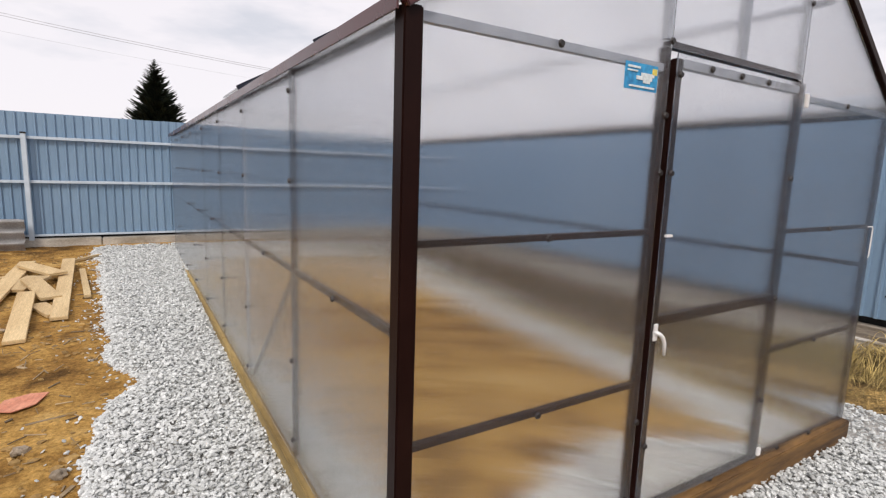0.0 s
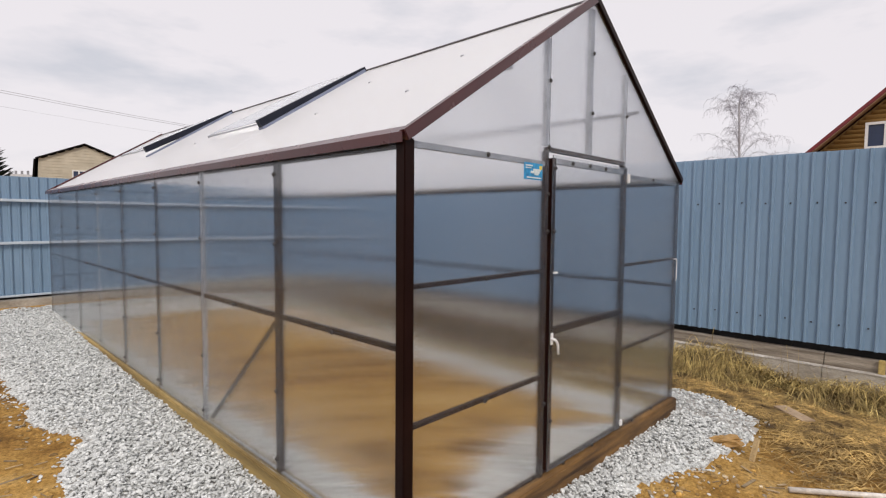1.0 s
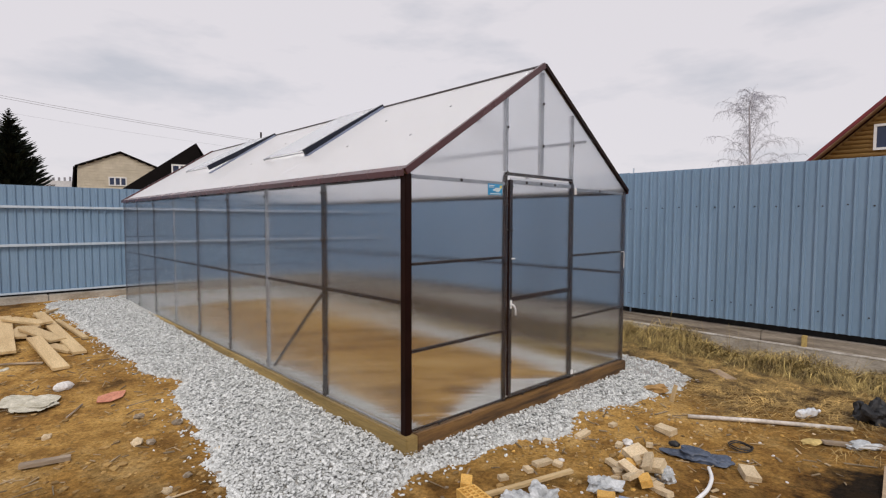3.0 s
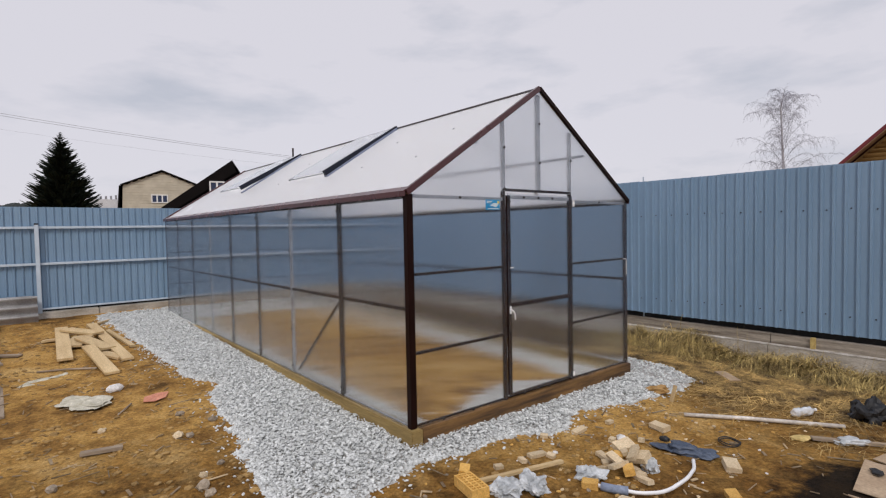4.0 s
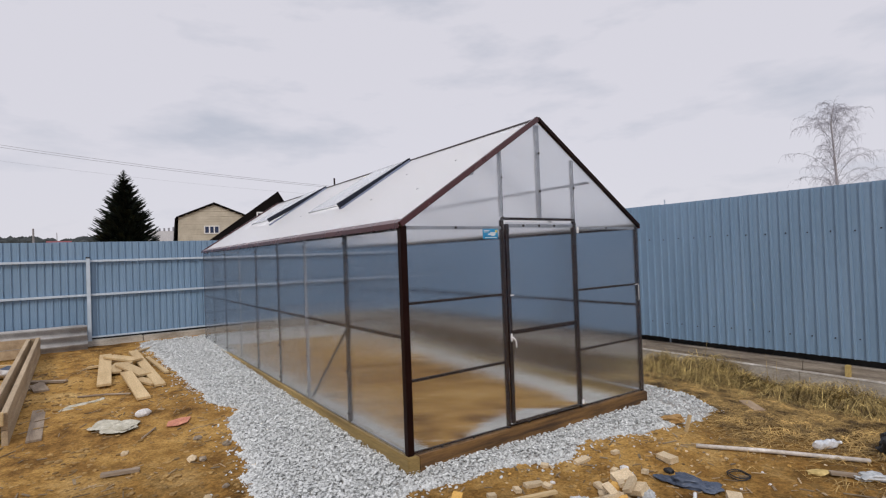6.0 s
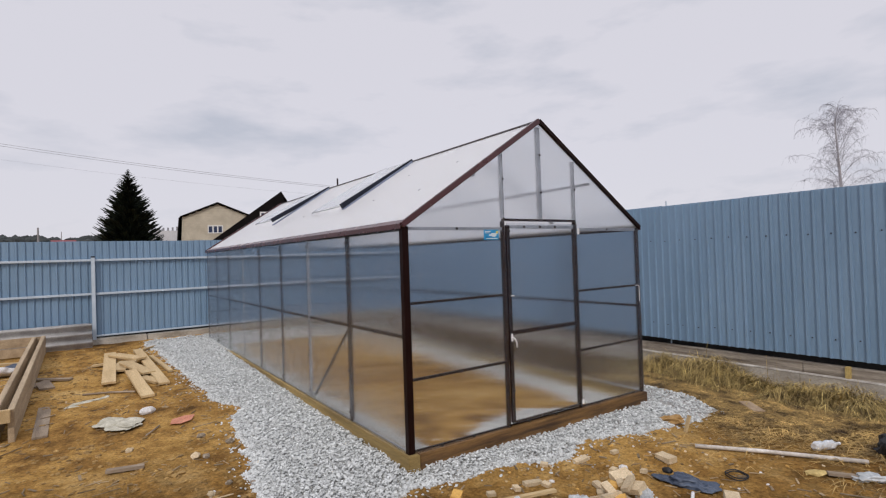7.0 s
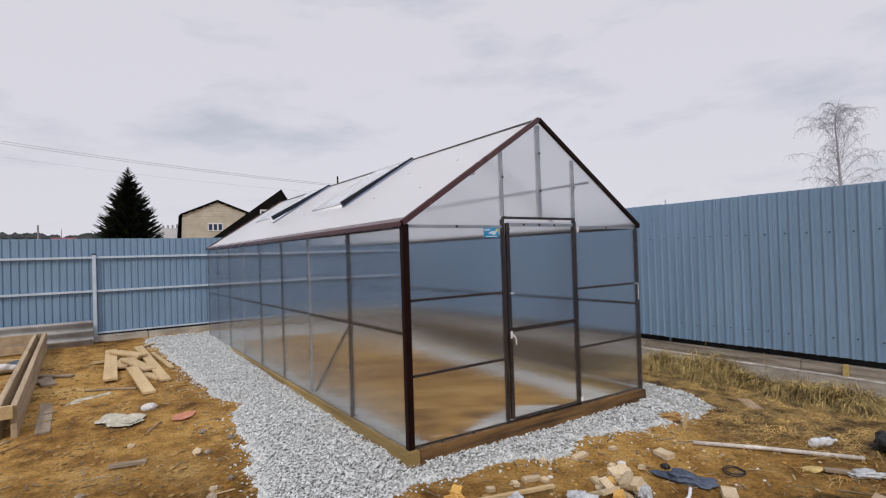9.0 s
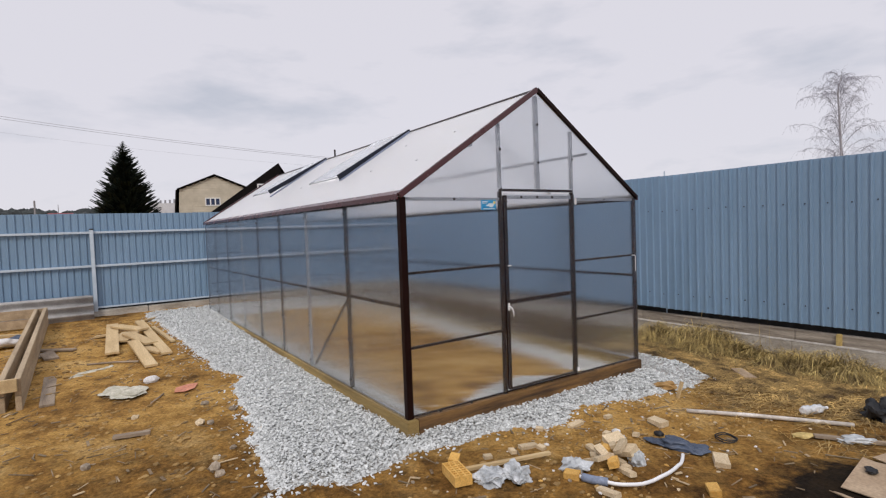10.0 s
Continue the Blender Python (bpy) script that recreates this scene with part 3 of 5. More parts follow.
def build_greenhouse():
    g = thing("greenhouse", "clear polycarbonate greenhouse with dark brown steel frame and gable roof", "greenhouse")
    screw = as_mesh("screw", rivet(0.013, 0.007), M_WASHER)
    pale = as_mesh("screw", rivet(0.013, 0.007), M_ZINC)

    def dot(x, y, z, rx=0, ry=0):
        ob = part("screw", screw, None, g)
        ob.matrix_world = pose(x, y, z, rx, ry, 0)

    front, side = (90, 0), (0, -90)
    # corner posts wrapped in brown trim
    for x, y in ((0, 0), (W, 0), (0, L), (W, L)):
        k = 1 if x == 0 else -1
        j = 1 if y == 0 else -1
        wide = 0.054 if x == 0 and y == 0 else 0.034
        part("corner_post", bar((x + k * 0.022, y + j * 0.022, base_z(x, y)), (x + k * 0.022, y + j * 0.022, EAVE), wide, wide, (0, 1, 0), bev=0.004), M_BROWN, g)
    # side frames: posts, middle rail, sole and eave bars behind the sheets
    for x, k in ((0, 1), (W, -1)):
        xi = x + k * 0.024
        ys = [1.035, 2.05, 2.98, 3.92, 4.82, 5.74, 6.66]
        for i, y in enumerate(ys):
            m = M_ZINC if i in (1, 4) else M_TUBE
            part("side_post", bar((xi, y, base_z(x, y)), (xi, y, EAVE), 0.03 if i else 0.05, 0.025, (1, 0, 0)), m, g)
            if x == 0:
                for z in (EAVE - 0.09, 1.42, 0.62, 0.24):
                    dot(x - 0.008, y, z, *side)
        for y in (0.5, 1.55, 2.52, 3.45, 4.37, 5.3):
            if x == 0:
                dot(x - 0.008, y, 1.03, *side)
        part("side_rail", bar((xi, 0.05, 1.03), (xi, L - 0.05, 1.03), 0.02, 0.026), M_TUBE, g)
        part("sole_bar", bar((xi, 0.05, base_z(x, 0) + 0.008), (xi, L - 0.05, base_z(x, L) + 0.008), 0.02, 0.010), M_ZINC, g)
        part("eave_bar", bar((xi + k * 0.02, 0.05, EAVE - 0.02), (xi + k * 0.02, L - 0.05, EAVE - 0.02), 0.025, 0.025), M_TUBE, g)
        part("brace", bar((xi + k * 0.018, 1.08, 1.0), (xi + k * 0.018, 1.98, 0.20), 0.02, 0.02), M_TUBE, g)
        part("eave_trim", prism([(x - k * 0.030, -0.012, EAVE - 0.022), (x - k * 0.030, -0.012, EAVE + 0.018), (x + k * 0.030, -0.012, EAVE + 0.052), (x + k * 0.030, -0.012, EAVE + 0.046), (x - k * 0.024, -0.012, EAVE + 0.014), (x - k * 0.024, -0.012, EAVE - 0.022)], (0, L + 0.03, 0)), M_MAROON, g)
        # wall sheets, joined on the posts
        cuts = [0.0, 2.05, 3.92, 5.74, L]
        for a, b in zip(cuts, cuts[1:]):
            z0, z1 = base_z(x, a), base_z(x, b)
            o = x - k * 0.004
            panel([(o, a + 0.002, z0), (o, b - 0.002, z1), (o, b - 0.002, EAVE - 0.004), (o, a + 0.002, EAVE - 0.004)], (k * 0.006, 0, 0), g)
    # gables
    def gable(y, k, door):
        yi = y + k * 0.022
        for x in (1.03, 1.97):
            part("gable_post", bar((x, yi, base_z(x, y)), (x, yi, 1.93), 0.034 if x < 1.5 else 0.03, 0.025, (0, 1, 0)), M_TUBE if door else M_ZINC, g)
            part("gable_post", bar((x, yi, 1.96), (x, yi, slope_z(x) - 0.03), 0.03, 0.025, (0, 1, 0)), M_ZINC, g)
        part("mullion", bar((1.5, yi, 1.95), (1.5, yi, RIDGE - 0.05), 0.045, 0.025, (0, 1, 0)), M_ZINC, g)
        for xa, xb in ((0.05, 1.015), (1.985, W - 0.05)):
            dz = 0.0 if xa < 1 else -0.03
            for z, m in ((1.862, M_ZINC), (1.285 + dz, M_TUBE), (0.70 + dz, M_TUBE)):
                part("gable_rail", bar((xa, yi, z), (xb, yi, z), 0.022, 0.020 if z < 1.5 else 0.026), m, g)
                if door:
                    dot((xa + xb) / 2 - 0.02, y - 0.008, z, *front)
        part("lintel", bar((1.03, yi - k * 0.002, 1.943), (1.97, yi - k * 0.002, 1.943), 0.028, 0.022), M_BROWN, g)
        part("sole_bar", bar((0.05, yi, base_z(0, y) + 0.012), (W - 0.05, yi, base_z(W, y) + 0.012), 0.02, 0.009), M_TUBE, g)
        for s in (0, 1):
            xa, xb = (-0.012, W / 2) if s == 0 else (W + 0.012, W / 2)
            part("verge_trim", bar((xa, y - k * 0.006, EAVE + 0.005), (xb, y - k * 0.006, RIDGE + 0.008), 0.035, 0.046 if s == 0 else 0.04, bev=0.003), M_MAROON if s == 0 else M_BROWN, g)
        o = y - k * 0.004

        def flat(pts):
            panel([(px, o, pz) for px, pz in pts], (0, k * 0.006, 0), g)

        flat([(0.012, base_z(0, y)), (1.03, base_z(1.03, y)), (1.03, slope_z(1.03) - 0.02), (0.012, EAVE)])
        flat([(1.97, base_z(1.97, y)), (W - 0.012, base_z(W, y)), (W - 0.012, EAVE), (1.97, slope_z(1.97) - 0.02)])
        flat([(1.034, 1.93), (1.966, 1.93), (1.966, slope_z(1.966) - 0.02), (1.5, RIDGE - 0.02), (1.034, slope_z(1.034) - 0.02)])
        if not door:
            flat([(1.034, base_z(1.03, y)), (1.966, base_z(1.97, y)), (1.966, 1.926), (1.034, 1.926)])
        else:
            for x, zs in ((1.03, (2.3, 1.95, 1.7, 1.5, 0.55)), (1.97, (2.25, 1.9))):
                for z in zs:
                    dot(x, y - 0.008, z, *front)
            for z in (2.55, 2.2):
                dot(1.5, y - 0.008, z, *front)
            for x in (0.3, 0.62, 1.25, 1.6, 2.2, 2.55):
                dot(x, y - 0.008, base_z(x, y) + 0.016, *front)

    gable(0, 1, True)
    gable(L, -1, False)
    # door leaf with its own tube frame
    d = part("door", bar((1.063, -0.004, 0.17), (1.063, -0.004, 1.895), 0.033, 0.028, (0, 1, 0), bev=0.003), M_BROWN, g, "polycarbonate door leaf on a brown tube frame")
    part("stile", bar((1.935, -0.004, 0.155), (1.935, -0.004, 1.895), 0.045, 0.028, (0, 1, 0), bev=0.003), M_TUBE, d)
    part("top_rail", bar((1.083, -0.004, 1.88), (1.912, -0.004, 1.88), 0.028, 0.03), M_ZINC, d)
    part("middle_rail", bar((1.083, -0.004, 0.95), (1.912, -0.004, 0.95), 0.028, 0.036), M_TUBE, d)
    part("bottom_rail", bar((1.083, -0.004, 0.172), (1.912, -0.004, 0.16), 0.024, 0.012), M_TUBE, d)
    ob = part("pane", prism([(1.043, -0.024, 0.165), (1.957, -0.024, 0.15), (1.957, -0.024, 1.91), (1.043, -0.024, 1.91)], (0, 0.005, 0)), M_WALLPC, d)
    ob.visible_shadow = False
    for x, z in ((1.067, 1.84), (1.25, 1.88), (1.45, 1.88), (1.65, 1.88), (1.935, 1.5), (1.935, 0.95), (1.067, 1.5), (1.935, 0.45), (1.067, 0.45)):
        s = part("screw", screw, None, d)
        s.matrix_world = pose(x, -0.027, z, 90, 0, 0)
    part("door_handle", tube([(1.055, -0.024, 0.912), (1.055, -0.044, 0.912), (1.060, -0.049, 0.908), (1.075, -0.050, 0.895), (1.088, -0.050, 0.870), (1.091, -0.050, 0.825)], [0.009, 0.008, 0.008, 0.0075, 0.007, 0.006], 10), M_WHITE, d, "white plastic lever handle", smooth=True)
    part("handle_plate", bar((1.057, -0.029, 0.88), (1.057, -0.029, 0.945), 0.02, 0.008, (0, 1, 0), bev=0.002), M_WHITE, d)
    part("hinge", bar((1.975, -0.028, 1.81), (1.975, -0.028, 1.87), 0.022, 0.014, (0, 1, 0), bev=0.003), M_WHITE, d, "white plastic corner hinge")
    part("hinge", bar((1.955, -0.031, 0.165), (1.955, -0.031, 0.205), 0.022, 0.014, (0, 1, 0), bev=0.003), M_WHITE, d, "white plastic corner hinge")
    part("latch", bar((1.06, -0.03, 1.275), (1.095, -0.03, 1.275), 0.010, 0.009), M_WHITE, g, "small white latch")
    part("hook", tube([(2.9, -0.012, 1.255), (2.945, -0.016, 1.255), (2.955, -0.016, 1.24), (2.955, -0.016, 1.09), (2.945, -0.016, 1.08)], 0.0035, 6), M_WHITE, g, "white wire hook")
    # roof: rafters, purlin, ridge, sheets
    for y in (1.035, 2.05, 2.98, 3.92, 4.82, 5.74, 6.66):
        for xa in (0.03, W - 0.03):
            part("rafter", bar((xa, y, EAVE - 0.01), (W / 2, y, RIDGE - 0.04), 0.025, 0.025), M_ZINC, g)
    for x in (0.75, 2.25):
        part("purlin", bar((x, 0.05, slope_z(x) - 0.045), (x, L - 0.05, slope_z(x) - 0.045), 0.025, 0.025), M_ZINC, g)
    part("ridge_cap", prism([(W / 2 - 0.035, -0.02, RIDGE - 0.006), (W / 2, -0.02, RIDGE + 0.020), (W / 2 + 0.035, -0.02, RIDGE - 0.006), (W / 2 + 0.035, -0.02, RIDGE - 0.010), (W / 2, -0.02, RIDGE + 0.012), (W / 2 - 0.035, -0.02, RIDGE - 0.010)], (0, L + 0.04, 0)), M_BROWN, g)
    cuts = [0.012, 2.05, 3.92, 5.74, L - 0.012]
    for k, x in ((1, -0.02), (-1, W + 0.02)):
        for a, b in zip(cuts, cuts[1:]):
            z0 = EAVE - 0.02 * (RIDGE - EAVE) / (W / 2)
            panel([(x, a, z0 + 0.008), (x, b - 0.003, z0 + 0.008), (W / 2, b - 0.003, RIDGE + 0.004), (W / 2, a, RIDGE + 0.004)], (0, 0, 0.006), g, M_ROOFPC, "roof_sheet")
    for y in (0.6, 1.5, 3.6):
        for x in (0.55, 1.0):
            s = part("screw", pale, None, g)
            s.matrix_world = pose(x, y, slope_z(x) + 0.018, 0, -33, 0)
    # two roof vents, hinged at the ridge and propped open at the lower edge
    for y, high in VENTS:
        def spot(x, k, lift):
            return (x, y + k * 0.93, slope_z(x) + lift)

        def flap(x, k, more=0.0):
            return spot(x, k, 0.02 + (1.47 - x) / 0.99 * (high - 0.02) + more)

        v = part("roof_vent", bar(flap(0.48, 0), flap(1.47, 0), 0.045, 0.062), M_NAVY, g, "roof vent flap propped slightly open")
        # flat sill strip whose grey gives the shadow gap under the flap
        part("vent_sill_shade", bar(spot(0.5, 0.0, 0.018), spot(1.45, 0.0, 0.024), 0.075, 0.024), M_SILLSHADE, v, "grey sill strip coloured for the shade below the lifted flap")
        part("vent_bar", bar(flap(0.48, 1), flap(1.47, 1), 0.02, 0.02), M_ZINC, v)
        part("vent_bar", bar(flap(0.48, 0.02), flap(0.48, 0.99), 0.009, 0.009), M_ZINC, v)
        ob = part("vent_pane", prism([flap(0.49, 0.02, 0.012), flap(1.47, 0.02, 0.012), flap(1.47, 0.98, 0.012), flap(0.49, 0.98, 0.012)], (0, 0, 0.006)), M_VENTPC, v)
        ob.visible_shadow = False
    # advertising sticker on the gable
    st = part("sticker", bar((0.79, -0.012, 1.81), (0.955, -0.012, 1.81), 0.002, 0.085), M_STICKER, g, "small blue sticker with pale marks")
    for xa, xb, z, h, m in ((0.800, 0.862, 1.838, 0.007, M_STICKW), (0.800, 0.850, 1.826, 0.005, M_STICKW), (0.845, 0.925, 1.806, 0.012, M_STICKW), (0.868, 0.935, 1.818, 0.011, M_STICKW), (0.880, 0.915, 1.796, 0.009, M_STICKW), (0.925, 0.948, 1.832, 0.020, M_STICKY), (0.812, 0.940, 1.778, 0.006, M_STICKW)):
        part("mark", bar((xa, -0.0145, z), (xb, -0.0145, z), 0.002, h), m, st)


VENTS = ((2.17, 0.065), (4.85, 0.105))
build_base()
build_greenhouse()


# ---- beyond the fence ----
EYE0 = (-1.9, -3.2, 1.6)


def out_at(az, d, z=0.0):
    return (EYE0[0] + d * math.sin(radians(az)), EYE0[1] + d * math.cos(radians(az)), z)


def rise(el, d):
    return EYE0[2] + d * math.tan(radians(el))


def window(parent, p, across, w, h, normal, bars=1):
    """A white framed window, centred at p, on a wall that faces normal."""
    p, a, nrm = Vector(p), Vector(across).normalized(), Vector(normal).normalized()
    up = Vector((0, 0, 1))
    win = part("window", bar(p - a * w / 2, p + a * w / 2, 0.03, h), M_PANE, parent, "dark pane in a white frame")
    f = 0.12
    for s in (-1, 1):
        part("frame", bar(p + up * s * h / 2 - a * (w / 2 + f / 2) + nrm * 0.04, p + up * s * h / 2 + a * (w / 2 + f / 2) + nrm * 0.04, 0.08, f), M_WHITE, win)
        part("frame", bar(p + a * s * w / 2 - up * h / 2 + nrm * 0.042, p + a * s * w / 2 + up * h / 2 + nrm * 0.042, f, 0.08, nrm), M_WHITE, win)
    for i in range(bars):
        q = p + a * w * ((i + 1) / (bars + 1) - 0.5) + nrm * 0.038
        part("bar", bar(q - up * h / 2, q + up * h / 2, f * 1.3, 0.07, nrm), M_WHITE, win)


def build_yellow_house():
    d = 75.0
    g = thing("house", "pale yellow boarded house with a dark gambrel roof", "house")
    a, b = out_at(8.15, d), out_at(14.75, d)
    ax = (Vector(b) - Vector(a)).normalized()
    back = Vector((-ax.y, ax.x, 0))
    w = (Vector(b) - Vector(a)).length
    z1, z2 = rise(4.75, d), rise(6.12, d)
    o = Vector((a[0], a[1], 0))

    def P(u, z, v=0.0):
        return tuple(o + ax * u + back * v + Vector((0, 0, z)))

    part("wall", prism([P(-0.25, 2.2), P(w + 0.25, 2.2), P(w, z1), P(w / 2, z2), P(0, z1)], back * 8), M_YBOARD, g)
    z = 2.4
    while z < z2 - 0.4:
        inset = 0 if z < z1 else (z - z1) / (z2 - z1) * w / 2
        part("board", bar(P(inset + 0.02, z, -0.02), P(w - inset - 0.02, z, -0.02), 0.06, 0.29), M_YBOARD, g)
        z += 0.34
    for s in (0, 1):
        lo, br, ap = (P(-0.75, 1.8, -0.4), P(-0.25, z1 + 0.0, -0.4), P(w / 2, z2 + 0.12, -0.4)) if s == 0 else (P(w + 0.75, 1.8, -0.4), P(w + 0.25, z1, -0.4), P(w / 2, z2 + 0.12, -0.4))
        t = Vector((0, 0, 0.16))
        part("roof", prism([br, ap, Vector(ap) + t, Vector(br) + t], back * 9), M_ROOFDARK, g)
        k = ax * (-0.14 if s == 0 else 0.14)
        part("roof", prism([lo, br, Vector(br) + k, Vector(lo) + k], back * 9), M_ROOFDARK, g)
    window(g, P(w * 0.46, rise(3.55, d), -0.06), ax, 1.75, 0.95, -back, 2)


def build_dark_house():
    d = 52.0
    g = thing("house", "dark boarded gable house with a grey roof edge", "house")
    a, ap, b = out_at(8.3, d), out_at(17.7, d), out_at(20.8, d)
    ax = (Vector(b) - Vector(a)).normalized()
    back = Vector((-ax.y, ax.x, 0))
    o = Vector((a[0], a[1], 0))

    def P(u, z, v=0.0):
        return tuple(o + ax * u + back * v + Vector((0, 0, z)))

    ua, ub = (Vector(ap) - o).dot(ax), (Vector(b) - o).dot(ax)
    z0, z2 = rise(0.35, d), rise(7.3, d)
    part("wall", prism([P(0.6, 0), P(ub, 0), P(ub, z0 + 1.5), P(ua, z2 - 0.2), P(0.6, z0 + 0.2)], back * 8), M_ROOFDARK, g)
    part("roof", prism([P(0, z0, -0.7), P(ua, z2, -0.7), P(ua, z2 + 0.12, -0.7), P(0, z0 + 0.12, -0.7)], back * 9), M_ROOFDARK, g)
    part("fascia", prism([P(0, z0 - 0.55, -0.72), P(ua + 0.35, z2 - 0.95, -0.72), P(ua, z2 - 0.003, -0.72), P(0, z0 - 0.003, -0.72)], back * 0.05), M_ROOFDARK, g)
    part("roof", prism([P(ua, z2, -0.7), P(ub + 0.4, z0 + 1.0, -0.7), P(ub + 0.4, z0 + 1.12, -0.7), P(ua, z2 + 0.12, -0.7)], back * 9), M_ROOFDARK, g)
    window(g, P(ua - 1.35, rise(4.75, d), -0.74), ax, 1.15, 0.85, -back, 1)


def build_log_house():
    g = thing("house", "golden log house with a red metal roof", "house")
    x, ya, za = 31.0, -2.9, 10.75
    pitch = 0.93
    ye = 5.2

    def zr(y):
        return za - abs(y - ya) * pitch

    part("wall", prism([(x + 0.1, 2 * ya - ye + 0.6, 0), (x + 0.1, ye - 0.6, 0), (x + 0.1, ye - 0.6, zr(ye - 0.6) - 0.25), (x + 0.1, ya, za - 0.25), (x + 0.1, 2 * ya - ye + 0.6, zr(ye - 0.6) - 0.25)], (9, 0, 0)), M_LOG, g)
    z = 3.0
    while z < za - 0.7:
        y1 = ya + (za - z) / pitch - 0.45
        y1 = min(y1, ye - 0.62)
        part("log", tube([(x + 0.06, y1, z), (x + 0.06, 2 * ya - y1, z)], 0.125, 8), M_LOG, g, smooth=True)
        z += 0.215
    for s in (1, -1):
        e = (ye - ya) * s + ya
        part("roof", prism([(x - 0.7, ya, za), (x - 0.7, e, zr(ye)), (x - 0.7, e, zr(ye) + 0.12), (x - 0.7, ya, za + 0.12)], (10.5, 0, 0)), M_REDROOF, g)
        part("barge_board", prism([(x - 0.73, ya, za - 0.003), (x - 0.73, e, zr(ye) - 0.003), (x - 0.73, e, zr(ye) - 0.10), (x - 0.73, ya, za - 0.10)], (0.04, 0, 0)), M_REDROOF, g)
        part("soffit", prism([(x - 0.68, ya, za - 0.16), (x - 0.68, e, zr(ye) - 0.16), (x - 0.68, e, zr(ye) - 0.12), (x - 0.68, ya, za - 0.12)], (0.7, 0, 0)), M_SOFFIT, g)
    window(g, (x - 0.08, 0.25, 5.75), (0, 1, 0), 1.45, 1.15, (-1, 0, 0), 1)


def build_spruce():
    d, rng = 90.0, random.Random(5)
    top = rise(9.3, d)
    t = thing("spruce_tree", "dark green conical spruce standing behind the fence", "tree", at=Matrix.Translation(out_at(3.62, d)) @ Matrix.Scale(2.0, 4))
    top = top / 2
    part("trunk", tube([(0, 0, 0), (0, 0, top * 0.5), (0, 0, top - 0.3)], [0.2, 0.12, 0.006], 8), M_BARK, t)
    bm = bmesh.new()
    z = 0.7
    while z < top:
        k = (top - z) / top
        r = 2.9 * k ** 0.72 + 0.02
        n = max(7, int(30 * k) + 7)
        for i in range(n):
            a = rng.uniform(0, math.tau)
            ln = r * rng.uniform(0.7, 1.1)
            droop = rng.uniform(0.05, 0.3)
            tip_up = rng.uniform(0.05, 0.22)
            dx, dy = math.cos(a), math.sin(a)
            w = 0.04 + 0.36 * k
            for j in range(6):
                u0, u1 = j / 6, (j + 1) / 6
                for side in (-1, 1, 0):
                    za = z + ln * (-0.30 * u0 + (0.34 + tip_up) * u0 * u0)
                    zb = z + ln * (-0.30 * u1 + (0.34 + tip_up) * u1 * u1)
                    p = Vector((dx * ln * u0, dy * ln * u0, za))
                    q = Vector((dx * ln * u1, dy * ln * u1, zb))
                    s = Vector((-dy, dx, 0)) * side * w * (1.15 - u0) * rng.uniform(0.7, 1.3)
                    dn = Vector((0, 0, -rng.uniform(0.05, 0.26) * (1.25 - u0) * min(1, 0.2 + 2 * k)))
                    vs = [bm.verts.new(c) for c in (p, q, q + (q - p) * 0.45 + s * 1.4 + dn * 0.5, p + s * 0.8 + dn)]
                    bm.faces.new(vs)
        z += 0.10 + 0.09 * k
    part("crown", bm, M_NEEDLE, t)


